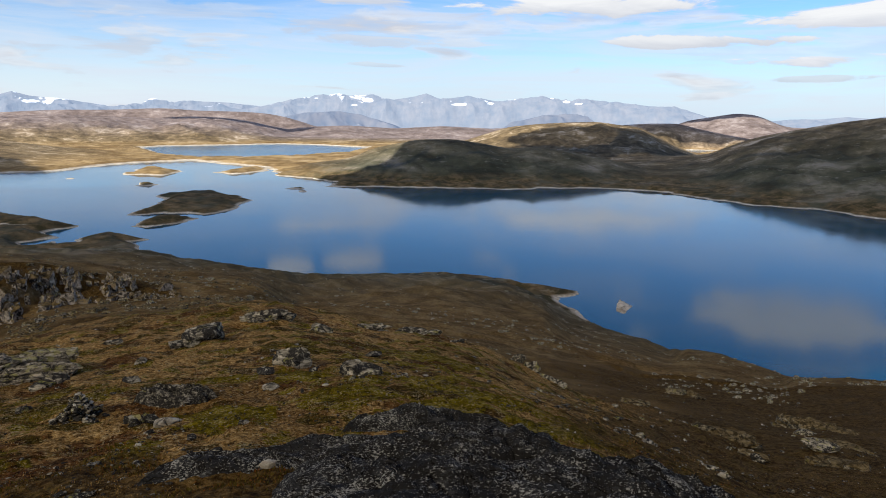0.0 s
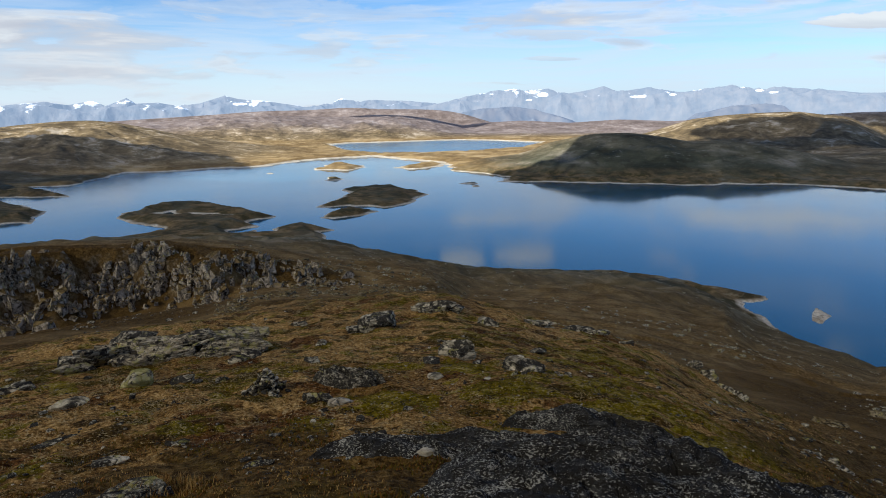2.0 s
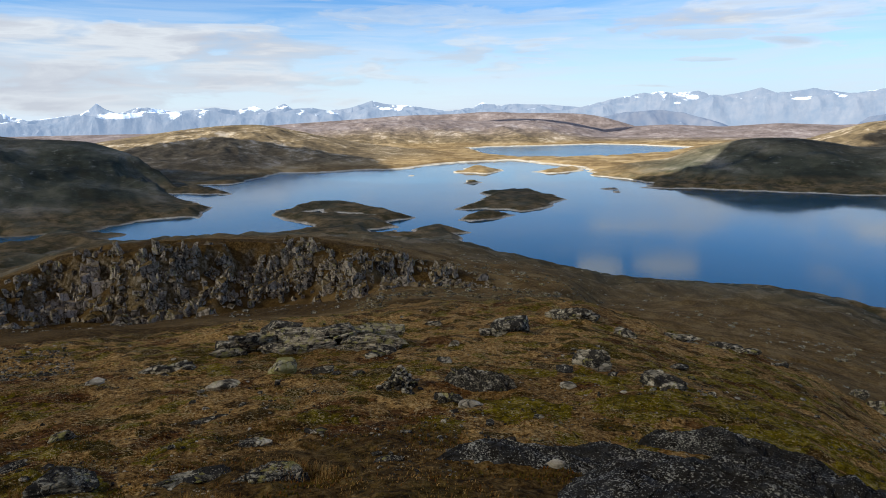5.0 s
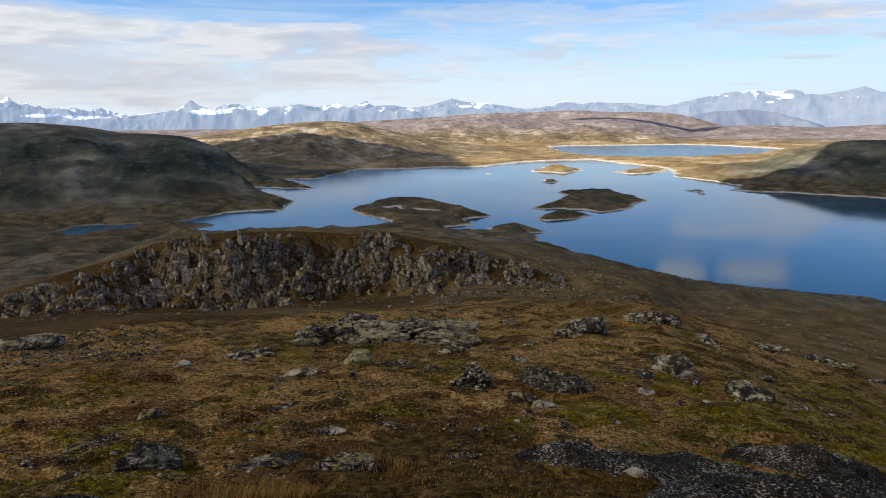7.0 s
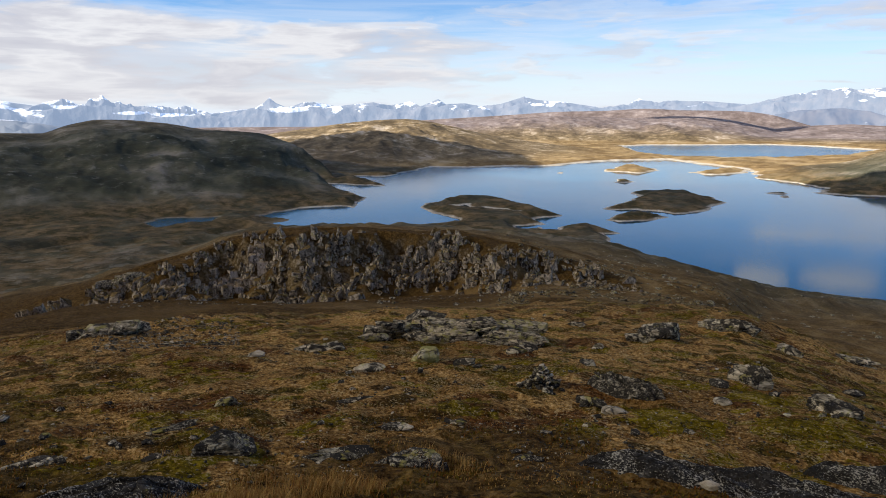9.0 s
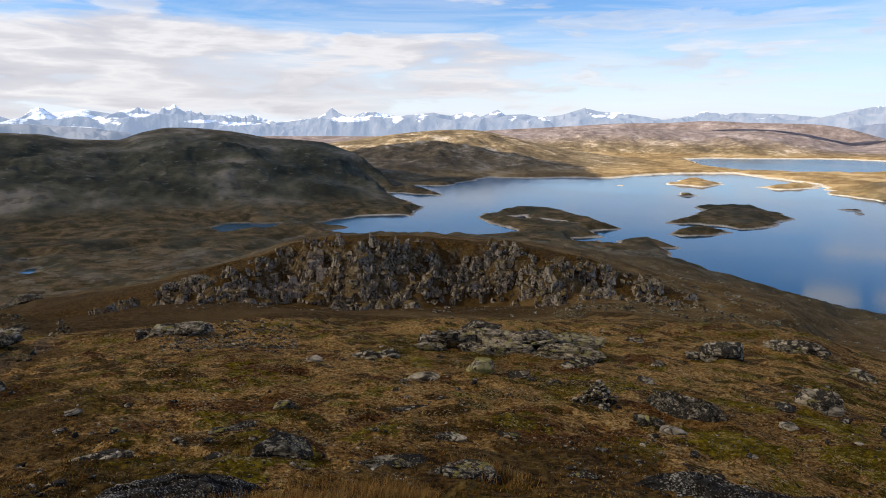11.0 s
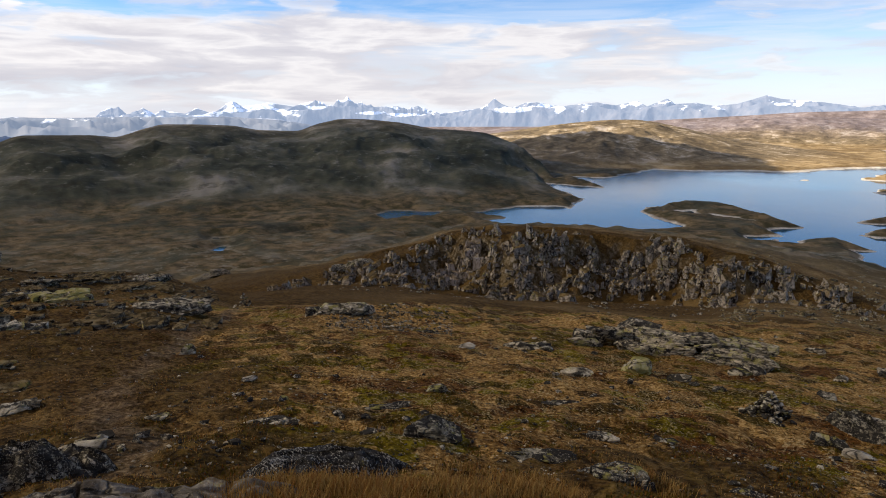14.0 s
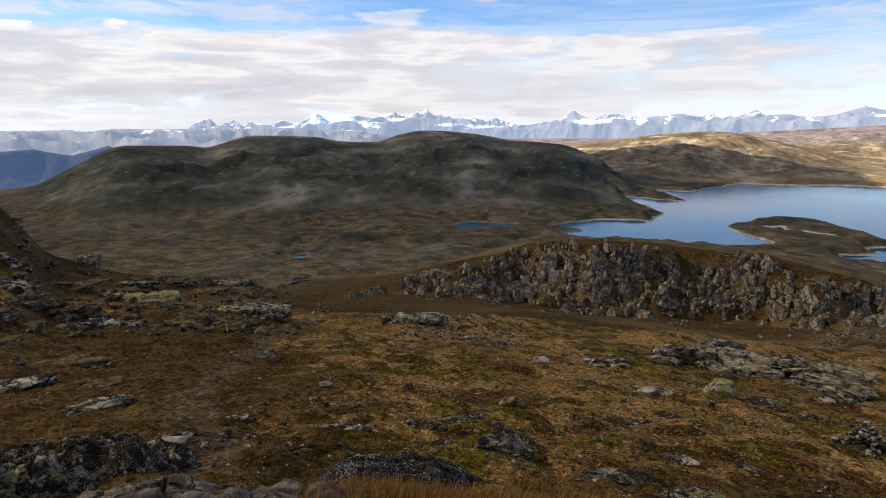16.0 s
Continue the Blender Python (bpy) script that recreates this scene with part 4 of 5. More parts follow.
def build_cloud(reach, az0, d0, height, seed, depth, label):
    """A flat-based cloud whose shadow falls on the plan outline reach(bearing) round the point at az0, d0."""
    lee = height / math.tan(radians(SUN_EL))
    ox, oy = lee * math.sin(radians(SUN_AZ)) + d0 * math.sin(radians(az0)), lee * math.cos(radians(SUN_AZ)) + d0 * math.cos(radians(az0))
    az = np.arange(-180, 180, 2.0)
    rows = []
    for side in (1, -1):
        for r in (np.linspace(0.02, 1, 40) if side > 0 else np.linspace(0.995, 0.02, 40)):
            a = np.radians(az)
            edge = reach(az)
            x, y = edge * r * np.sin(a), edge * r * np.cos(a)
            k = 1 + 0.10 * fbm(x, y, 420, 4, seed) * r + 0.05 * fbm(x, y, 90, 3, seed + 3) * r
            body = np.sqrt(max(0.0, 1 - r ** 4))
            z = height + side * body * depth * (0.5 if side < 0 else 1.0) * (1 + 0.5 * fbm(x, y, 260, 4, seed + 10 + side))
            rows.append(np.stack([x * k + ox, y * k + oy, z], 1))
    cloud = new("cloud", grid_mesh("cloud", np.concatenate(rows), len(rows), len(az), True))
    cloud.data.materials.append(CLOUD)
    tagged(cloud, label, "cloud", kind="structure")


CLOUD = make_cloud_stuff()
build_cloud(curve([(-180, 2000), (-140, 2000), (-97, 2500), (-84, 2300), (-60, 1750), (-48, 1400), (-40, 1230), (-25, 1190), (-14, 1200), (-9, 1320), (-5, 1640), (10, 1900), (20, 2200), (36, 2400), (90, 2200), (180, 2000)], 4),
            0, 0, 820.0, 201, 110, "broad grey cumulus cloud drifting high over the hill")
build_cloud(curve([(-180, 330), (-90, 420), (0, 300), (90, 340), (180, 330)], 4), -48, 1700, 860.0, 231, 60, "small grey cumulus cloud over the far bay")
build_cloud(curve([(-180, 130), (-90, 420), (0, 140), (90, 420), (180, 130)], 4), -18, 3850, 900.0, 251, 50, "long thin grey cloud over the brown fells")
build_cloud(curve([(-180, 200), (-90, 360), (0, 200), (90, 360), (180, 200)], 4), 14, 2020, 900.0, 271, 50, "small grey cumulus cloud over the far hill")
build_cloud(curve([(-180, 150), (-90, 420), (0, 160), (90, 420), (180, 150)], 4), 18.5, 3080, 900.0, 281, 40, "thin grey cloud over the low ridge")
build_cloud(curve([(-180, 110), (-90, 330), (0, 160), (90, 330), (180, 110)], 4), 23, 4200, 900.0, 291, 40, "thin grey cloud over the flat-topped fell")

# ---------------------------------------------------------------- rock and plant materials
def make_rock(name, dark, mid, pale, black, gold, scale=1.0, bedding=3.5, fleck=(0.58, 0.66, 0.4, 21.0), moss=0.0):
    """Lichen-covered rock: grain, pale and black lichen patches, a little gold lichen."""
    m, N = material(name)
    g = N.add("ShaderNodeNewGeometry")
    luck = N.add("ShaderNodeObjectInfo").outputs["Random"]
    pos = N.add("ShaderNodeVectorMath", operation="ADD")
    N.put(pos.inputs[0], g.outputs["Position"])
    N.put(pos.inputs[1], N.add("ShaderNodeCombineXYZ", X=N.math("MULTIPLY", luck, 31.0), Y=luck, Z=luck))
    pos = pos.outputs[0]
    layer = N.noise(N.scaled(pos, (1.0, 1.0, bedding)), 2.6 * scale, 8, 0.72, 0.2)
    c = N.ramp(layer, [(0.38, dark), (0.49, mid), (0.60, pale)])
    crack = N.t.nodes.new("ShaderNodeTexVoronoi")
    crack.feature = "DISTANCE_TO_EDGE"
    warp = N.add("ShaderNodeVectorMath", operation="ADD")
    N.put(warp.inputs[0], N.scaled(pos, (1.0, 1.0, 0.63 * bedding)))
    N.put(warp.inputs[1], N.scaled(N.add("ShaderNodeTexNoise", Vector=pos, Scale=3.0 * scale).outputs["Color"], (0.5 / scale,) * 3))
    N.put(crack.inputs["Vector"], warp)
    crack.inputs["Scale"].default_value = 1.3 * scale
    joint = N.ramp(crack.outputs["Distance"], [(0.0, 1.0), (0.05, 0.0)])
    c = N.mix(N.math("MULTIPLY", joint, 0.85), c, (0.03, 0.027, 0.022))
    spots = N.noise(pos, 3.0 * scale, 7, 0.66, 0.4)
    c = N.mix(N.ramp(N.math("ADD", spots, N.math("MULTIPLY", N.math("SUBTRACT", luck, 0.5), 0.08)), [(0.455 + black, 0.95), (0.485 + black, 0.0)]), c, (0.022, 0.020, 0.018))
    drifted = N.math("ADD", N.noise(N.scaled(pos, (1.0, 2.0, 2.0)), fleck[3] * scale, 4, 0.65, 0.4), N.math("MULTIPLY", N.math("SUBTRACT", N.noise(pos, 1.1 * scale, 4, 0.65), 0.5), 0.5))
    c = N.mix(N.ramp(drifted, [(fleck[0], 0.0), (fleck[1], fleck[2])]), c, fleck[4] if len(fleck) > 4 else (0.54, 0.49, 0.38))
    c = N.mix(N.ramp(N.math("ADD", N.noise(pos, 2.3 * scale, 5, 0.65), N.math("MULTIPLY", luck, 0.12)), [(0.66 - gold, 0.0), (0.72 - gold, 0.55)]), c, (0.40, 0.36, 0.10))
    if moss:
        flat = N.add("ShaderNodeSeparateXYZ", Vector=g.outputs["Normal"]).outputs["Z"]
        grown = N.ramp(N.math("ADD", flat, N.math("MULTIPLY", N.math("SUBTRACT", layer, 0.5), 1.2)), [(0.5, 0.0), (0.72, moss)])
        c = N.mix(grown, c, N.ramp(spots, [(0.42, (0.05, 0.035, 0.012)), (0.58, (0.17, 0.115, 0.04))]))
    relief = N.math("SUBTRACT", N.math("ADD", layer, N.math("MULTIPLY", spots, 0.5)), N.math("MULTIPLY", joint, 0.5))
    finish(N, c, 0.9, relief, 1.0, 0.07 / scale)
    return m


SPOT_ROCK = make_rock("spotted_rock", (0.05, 0.044, 0.034), (0.26, 0.23, 0.165), (0.60, 0.54, 0.41), 0.05, 0.0, 1.2, 3.0, (0.60, 0.64, 0.5, 12.0))
ROCK = make_rock("lichen_rock", (0.06, 0.05, 0.036), (0.29, 0.255, 0.18), (0.62, 0.55, 0.41), 0.03, 0.0)
DARK_ROCK = make_rock("dark_rock", (0.04, 0.033, 0.022), (0.19, 0.16, 0.105), (0.42, 0.365, 0.25), 0.02, -0.01, 1.0, 3.5, (0.58, 0.66, 0.4, 21.0), 0.7)
BLACKISH_ROCK = make_rock("black_spotted_rock", (0.028, 0.026, 0.021), (0.12, 0.11, 0.082), (0.40, 0.37, 0.28), 0.065, 0.03, 1.6, 3.0, (0.60, 0.64, 0.55, 12.0))
BLACK_ROCK = make_rock("black_lichen_rock", (0.010, 0.010, 0.011), (0.026, 0.026, 0.027), (0.055, 0.054, 0.053), 0.02, -0.12, 1.6, 3.5, (0.575, 0.605, 0.75, 16.0, (0.42, 0.41, 0.365)))
GOLD_ROCK = make_rock("gold_lichen_rock", (0.085, 0.07, 0.045), (0.30, 0.26, 0.17), (0.50, 0.45, 0.33), 0.02, 0.17)
PALE_ROCK = make_rock("pale_rock", (0.22, 0.19, 0.14), (0.42, 0.37, 0.28), (0.58, 0.53, 0.42), -0.12, -0.06)
SLAB_ROCK = make_rock("grey_slab_rock", (0.07, 0.058, 0.044), (0.16, 0.138, 0.108), (0.26, 0.23, 0.185), -0.08, -0.06)
LEDGE_ROCK = make_rock("ledge_rock", (0.035, 0.03, 0.024), (0.17, 0.15, 0.11), (0.44, 0.40, 0.31), 0.035, 0.0, 2.4, 3.0, (0.60, 0.64, 0.5, 12.0))
STRATA_ROCK = make_rock("layered_rock", (0.05, 0.042, 0.03), (0.27, 0.225, 0.15), (0.56, 0.485, 0.345), 0.0, 0.03, 1.4, 4.5)
CRAG_ROCK = make_rock("crag_rock", (0.10, 0.083, 0.062), (0.27, 0.228, 0.175), (0.47, 0.41, 0.33), -0.02, -0.03, 0.5, 0.8, (0.58, 0.66, 0.3, 10.0), 0.9)
BUTTRESS_ROCK = make_rock("buttress_rock", (0.20, 0.165, 0.13), (0.46, 0.39, 0.315), (0.62, 0.545, 0.46), -0.08, -0.05, 0.4, 0.35, (0.58, 0.66, 0.3, 10.0), 0.6)


def make_blades(name, colours):
    m, N = material(name)
    isle = N.add("ShaderNodeNewGeometry").outputs["Random Per Island"]
    c = N.ramp(isle, colours)
    b = N.add("ShaderNodeBsdfPrincipled", **{"Base Color": c, "Roughness": 0.8, "Specular IOR Level": 0.05})
    t = N.add("ShaderNodeBsdfTranslucent", Color=c)
    mx = N.add("ShaderNodeMixShader", Fac=0.25)
    N.put(mx.inputs[1], b)
    N.put(mx.inputs[2], t)
    N.add("ShaderNodeOutputMaterial", Surface=mx)
    return m


STRAW = make_blades("dry_grass", [(0.0, (0.16, 0.06, 0.014)), (0.35, (0.28, 0.145, 0.04)), (0.7, (0.45, 0.29, 0.10)), (1.0, (0.26, 0.165, 0.035))])
SHRUB = make_blades("dwarf_shrub", [(0.0, (0.045, 0.034, 0.006)), (0.4, (0.12, 0.088, 0.012)), (0.75, (0.15, 0.075, 0.016)), (1.0, (0.19, 0.065, 0.014))])


# ---------------------------------------------------------------- rocks
def seat(az, el):
    """Where the sight line at this bearing and angle meets the ground: the point and its distance."""
    d = np.exp(np.linspace(math.log(2.0), math.log(420), 1500))
    x, y = d * math.sin(radians(az)), d * math.cos(radians(az))
    over = EYE + d * math.tan(radians(el)) - land(x, y)
    below = np.nonzero(over < 0)[0]
    k = below[0] if len(below) else np.argmin(over)
    return Vector((x[k], y[k], float(EYE + d[k] * math.tan(radians(el))))), float(d[k])


def rough3(p, size, seed):
    q = p / size
    return (lattice(q[:, 0] + 3.1, q[:, 1], seed) + lattice(q[:, 1], q[:, 2] + 7.7, seed + 1) + lattice(q[:, 2], q[:, 0] + 1.9, seed + 2)) / 1.7


ICO = {}


def ico(level):
    if level not in ICO:
        bm = bmesh.new()
        bmesh.ops.create_icosphere(bm, subdivisions=level, radius=1.0)
        ICO[level] = (np.array([v.co[:] for v in bm.verts]), [[v.index for v in f.verts] for f in bm.faces])
        bm.free()
    return ICO[level]


def rock_points(seed, sx, sy, sz, level=3, cuts=11, bumpy=0.035):
    """Points and faces of an angular stone, half sunk at z = 0, of about those half sizes."""
    rng = np.random.RandomState(seed)
    v, faces = ico(level)
    n = rng.normal(size=(cuts, 3))
    n[0] = (rng.uniform(-0.3, 0.3), rng.uniform(-0.45, 0.1), 1.0)
    n /= np.linalg.norm(n, axis=1)[:, None]
    off = rng.uniform(0.50, 0.88, cuts)
    off[0] = rng.uniform(0.5, 0.7)
    dots = np.clip(v @ n.T, 1e-3, None)
    r = np.minimum(1.15, (off / dots).min(1))
    p = v * r[:, None]
    p = p * (1 + bumpy * rough3(p, 0.45, seed % 97) + bumpy * 0.6 * rough3(p, 0.18, seed % 89))[:, None]
    bed = lattice(p[:, 2] * 4.5 + 0.6 * p[:, 0], np.full(len(p), 0.37 + seed % 50), seed % 71)
    p[:, :2] *= (1 + 0.07 * np.sign(bed) * np.abs(bed) ** 0.5)[:, None]
    return p * np.array([sx, sy, sz]), faces


def mesh_from(name, p, faces, mat):
    me = bpy.data.meshes.new(name)
    me.from_pydata(p.tolist(), [], faces)
    me.materials.append(mat)
    me.update()
    return me


def hull_mesh(name, points, mat):
    bm = bmesh.new()
    for q in points:
        bm.verts.new(q)
    out = bmesh.ops.convex_hull(bm, input=bm.verts)
    bmesh.ops.delete(bm, geom=list({g for g in out["geom_interior"] + out["geom_unused"] if isinstance(g, bmesh.types.BMVert)}), context="VERTS")
    me = bpy.data.meshes.new(name)
    bm.to_mesh(me)
    bm.free()
    me.materials.append(mat)
    return me


def part(name, me, parent, m=None):
    ob = new(name, me)
    ob.parent = parent
    if m is not None:
        ob.matrix_basis = m
    return ob


def boulder(az, el, w, h, seed, mat, label, group="", lift=0.0):
    """A single boulder, w and h degrees wide and high, seated on the ground."""
    p, d = seat(az, el)
    wide, high = d * radians(w), d * radians(h)
    deep = 0.75 * wide
    tall = max(0.30 * wide, high - 0.16 * deep)
    pts, faces = rock_points(seed, wide * 0.52, deep * 0.52, tall * 0.74, 4 if w > 1.7 else 3)
    ob = new("boulder", mesh_from("boulder", pts, faces, mat))
    q = land_at(az, d + deep * 0.35)
    ob.matrix_basis = pose(q.x, q.y, q.z + tall * 0.22 + lift, 0, 0, -az + random.uniform(-15, 15))
    tagged(ob, label, "boulder", group)


def outcrop(az, el, w, h, seed, mat, label):
    """A low outcrop of tilted rock layers."""
    p, d = seat(az, el)
    wide, high = d * radians(w), d * radians(h)
    rng = np.random.RandomState(seed)
    q = land_at(az, d + 0.25 * wide)
    base = new("rock_outcrop")
    base.matrix_basis = pose(q.x, q.y, q.z, 0, 0, -az)
    layers = 6 if w < 4.5 else 14
    tall = max(0.12 * wide, high * 1.0)
    for k in range(layers):
        sx = wide * (0.48 if k == 0 else rng.uniform(0.18, 0.36))
        ux = 0 if k == 0 else rng.uniform(-0.5, 0.5) * (wide - 1.6 * sx)
        uy = rng.uniform(-0.14, 0.12) * wide
        g = land_at(az + math.degrees(ux / d), d + 0.25 * wide + uy) - q
        thick = tall * rng.uniform(0.55, 1.0)
        tilt = pose(ux, uy, g.z + thick * rng.uniform(-0.15, 0.3), rng.uniform(-4, 8), rng.uniform(-6, 6), rng.uniform(-18, 18))
        if k == 0:
            pts, faces = rock_points(seed * 7 + k, sx, sx * rng.uniform(0.4, 0.65), thick * 0.8, 4, 15, 0.12)
            part("base_layer", mesh_from("base_layer", pts, faces, mat), base, tilt)
        else:
            name = "top_slab" if k == layers - 1 else "layer"
            pts = rng.uniform(-0.5, 0.5, (22, 3)) * (2.1 * sx * rng.uniform(0.6, 1), sx * rng.uniform(0.6, 1.2), thick * 0.9)
            part(name, hull_mesh(name, pts, mat), base, tilt)
    tagged(base, label, "rock outcrop")


def bedrock(az, d, a, b, thick, seed, mat, label, lean=0.0, step=0.05, rough=1.0):
    """A low whaleback of bare bedrock that follows the ground; a across, b along the view."""
    n, rings = (360, 100) if a > 2.5 else (200, 50)
    th = np.linspace(0, 2 * np.pi, n, endpoint=False)
    cx, cy = d * math.sin(radians(az)), d * math.cos(radians(az))
    rows = []
    c, s = math.cos(radians(az + lean)), math.sin(radians(az + lean))
    for k in range(rings):
        r = (k + 0.3) / (rings - 0.7)
        rim = 1 + 0.16 * lattice(np.cos(th) * 1.7 + seed, np.sin(th) * 1.7, seed) + 0.10 * lattice(np.cos(th) * 5, np.sin(th) * 5 + seed, seed + 1) + 0.05 * lattice(np.cos(th) * 14, np.sin(th) * 14, seed + 2)
        ux, uy = a * r * rim * np.cos(th), b * r * rim * np.sin(th)
        x, y = cx + ux * c + uy * s, cy - ux * s + uy * c
        z = land(x, y)
        dome = (1 - r ** 5)
        crack = np.abs(lattice(x * 0.9 + 0.35 * y, y * 1.6, seed + 4))
        z = z + thick * dome - 0.12 * r ** 8 + rough * (0.13 * ridged(x * 0.7, y * 1.3, 1.3, 5, seed + 5) + 0.06 * fbm(x * 0.6, y * 1.4, 0.3, 4, seed + 6)) * dome - 0.10 * np.clip(1 - crack * 14, 0, 1) * dome
        bed = (uy + 0.22 * ux) / (0.32 + 0.1 * b) + 0.8 * fbm(x, y, 1.6, 3, seed + 8)
        z = z + step * (1.3 - (bed - np.floor(bed))) * dome
        rows.append(np.stack([x, y, z], 1))
    ob = new("bedrock_slab", grid_mesh("bedrock_slab", np.concatenate(rows), rings, n, True))
    ob.data.materials.append(mat)
    tagged(ob, label, "bedrock")


def layered_ridge(az, d, long, deep, layers, seed, mat, label):
    """A ridge of long tilted rock layers, stepping up and back from its front edge."""
    rng = np.random.RandomState(seed)
    q = land_at(az, d)
    base = new("rock_ridge")
    base.matrix_basis = pose(q.x, q.y, q.z, 0, 0, -az + 6)
    turn = Matrix(base.matrix_basis)
    for k in range(layers):
        u = (k + rng.uniform(-0.4, 0.4)) / layers
        size = long * rng.uniform(0.22, 0.5)
        ux = rng.uniform(-0.5, 0.5) * (long - size) * (1 - 0.25 * u)
        uy = (u - 0.5) * deep
        w = turn @ Vector((ux, uy, 0))
        g = float(land(np.array([w.x]), np.array([w.y]))[0]) - q.z
        thick = rng.uniform(0.24, 0.46)
        lift = 0.75 * math.sin(math.pi * min(1, u * 1.25)) * max(0.1, 1 - (2 * ux / long) ** 2)
        n = 26
        pts = np.stack([rng.uniform(-0.5, 0.5, n) * size, rng.uniform(-0.5, 0.5, n) * deep * rng.uniform(0.22, 0.34), rng.uniform(-0.5, 0.5, n) * thick], 1)
        part("rock_layer", hull_mesh("rock_layer", pts, mat), base, pose(ux, uy, g + 0.06 + lift * 0.8, rng.uniform(2, 14), rng.uniform(-4, 4) + 3, rng.uniform(-7, 7)))
    tagged(base, label, "rock outcrop")


BOULDERS = [(-20.1, -18.2, 3.4, 2.2), (-21.8, -18.6, 2.3, 1.0), (-44.9, -21.7, 2.4, 1.2), (-47.6, -19.9, 1.4, 0.6), (-13.0, -20.9, 2.8, 2.3),
            (-7.0, -21.9, 3.6, 1.7), (-6.0, -20.4, 1.8, 0.8), (-25.0, -19.5, 1.2, 0.7), (-26.8, -17.8, 1.5, 0.6), (-36.4, -21.2, 1.9, 1.0), (-31.8, -20.2, 1.9, 0.9),
            (-15.0, -22.6, 1.5, 0.7), (-42.3, -26.4, 2.6, 1.1), (-56.9, -23.4, 2.1, 0.7), (-10.5, -18.2, 1.9, 1.0), (-15.3, -21.4, 1.8, 0.7), (-78.2, -19.0, 1.2, 1.1),
            (-80.3, -23.7, 1.8, 0.7), (27.3, -25.8, 1.1, 1.1), (24.9, -27.4, 1.4, 0.8), (31.6, -24.1, 2.7, 0.9), (30.3, -23.2, 1.6, 0.8)]
BOULDERS_WEST = [(9.5, -27.0, 2.3, 1.4), (-91.6, -10.3, 1.6, 1.4), (-25.8, -20.9, 1.8, 0.7), (-31.1, -20.0, 2.0, 1.0), (-33.5, -21.6, 1.2, 0.6)]
for k, (a, e, w, h) in enumerate(BOULDERS + BOULDERS_WEST):
    boulder(a, e, w, h, 300 + 7 * k, SPOT_ROCK if k % 3 == 0 else ROCK, "grey boulder with black and pale lichen on the moor", "boulders on the moor")
boulder(-39.7, -21.0, 2.7, 1.9, 611, GOLD_ROCK, "grey boulder crusted with yellow-green lichen", "boulders on the moor")
boulder(-57.4, -26.9, 6.0, 1.9, 613, BLACKISH_ROCK, "long low dark boulder with green and white lichen", "boulders on the moor")
boulder(-40.0, -17.6, 3.4, 1.5, 617, ROCK, "dark boulder lying on a layered rock outcrop", "boulders on the moor")
for k, (a, e, w, h) in enumerate([(-54.6, -19.8, 1.8, 0.9), (-73.1, -21.7, 1.2, 0.6), (-23.2, -24.4, 2.2, 0.6)]):
    boulder(a, e, w, h, 640 + k, PALE_ROCK, "pale cream-coloured stone lying on the ground", "pale stones")

boulder(-15.3, -29.6, 1.6, 0.7, 655, PALE_ROCK, "pale cream-coloured stone lying on black bedrock", "pale stones", 0.22)

OUTCROPS = [(-37.2, -18.6, 5.0, 0.8), (-42.0, -18.9, 6.8, 1.0), (-14.8, -17.1, 4.9, 1.2), (-49.3, -19.8, 4.2, 1.0), (-46.2, -24.0, 3.5, 0.4),
            (-66.1, -16.8, 6.8, 1.5), (-6.3, -18.1, 3.7, 0.6), (-2.3, -18.4, 3.2, 0.6), (-91.2, -21.2, 5.5, 0.9), (-71.1, -25.1, 5.0, 0.5), (-86.0, -25.0, 4.6, 1.2),
            (-76.5, -13.2, 3.2, 0.9), (-64.8, -13.3, 3.7, 1.1)]
OUTCROPS_EAST = [(30.6, -22.7, 5.9, 1.0), (32.8, -24.9, 5.5, 0.8), (24.6, -24.5, 5.9, 0.9), (27.2, -25.6, 3.0, 0.7), (33.2, -23.4, 4.0, 0.6), (21.2, -22.0, 4.0, 0.7), (17.1, -23.2, 3.0, 0.8)]
RIM_OUTCROPS = [(6.9, -20.6, 1.6, 0.9), (8.2, -21.2, 1.8, 1.0), (9.6, -21.8, 1.7, 0.9), (10.9, -22.3, 1.6, 0.7), (-0.9, -18.6, 2.2, 0.5), (1.6, -19.2, 1.5, 0.5)]
OUTCROPS_WEST = [(-94.4, -13.9, 6.8, 1.3), (-90.7, -15.4, 6.4, 1.1), (-82.0, -13.6, 6.5, 0.8), (-96.4, -12.0, 4.6, 0.8), (-97.5, -15.5, 3.7, 1.0), (-97.5, -9.4, 4, 0.6), (-92.5, -12.4, 4, 0.7), (-88.5, -12.5, 3.5, 0.6), (-84.9, -12.8, 4.5, 0.8),
                 (-81.2, -13.2, 4, 0.8), (-76.0, -12.4, 3, 0.6), (-89.5, -13.4, 4, 0.8), (-93.2, -17.6, 5.5, 0.7), (-96.0, -19.0, 5.0, 0.8), (-91.3, -19.6, 4.0, 0.5)]
DARK_OUTCROPS = [(-25.4, -24.1, 3.7, 1.2), (-46.5, -28.4, 5.5, 0.6), (-40.4, -29.1, 6.4, 0.7), (-30.2, -28.5, 2.8, 0.7), (-3.0, -25.8, 6.0, 0.7), (-49.5, -28.2, 4.0, 0.5), (-61.5, -24.6, 4.5, 0.4)]
for k, (a, e, w, h) in enumerate(OUTCROPS):
    outcrop(a, e, w, h, 40 + k, ROCK, "low layered outcrop of grey lichen-covered rock")
for k, (a, e, w, h) in enumerate(OUTCROPS_EAST):
    outcrop(a, e, w, h, 440 + k, DARK_ROCK, "low dark grey rock slabs on the steep flank")
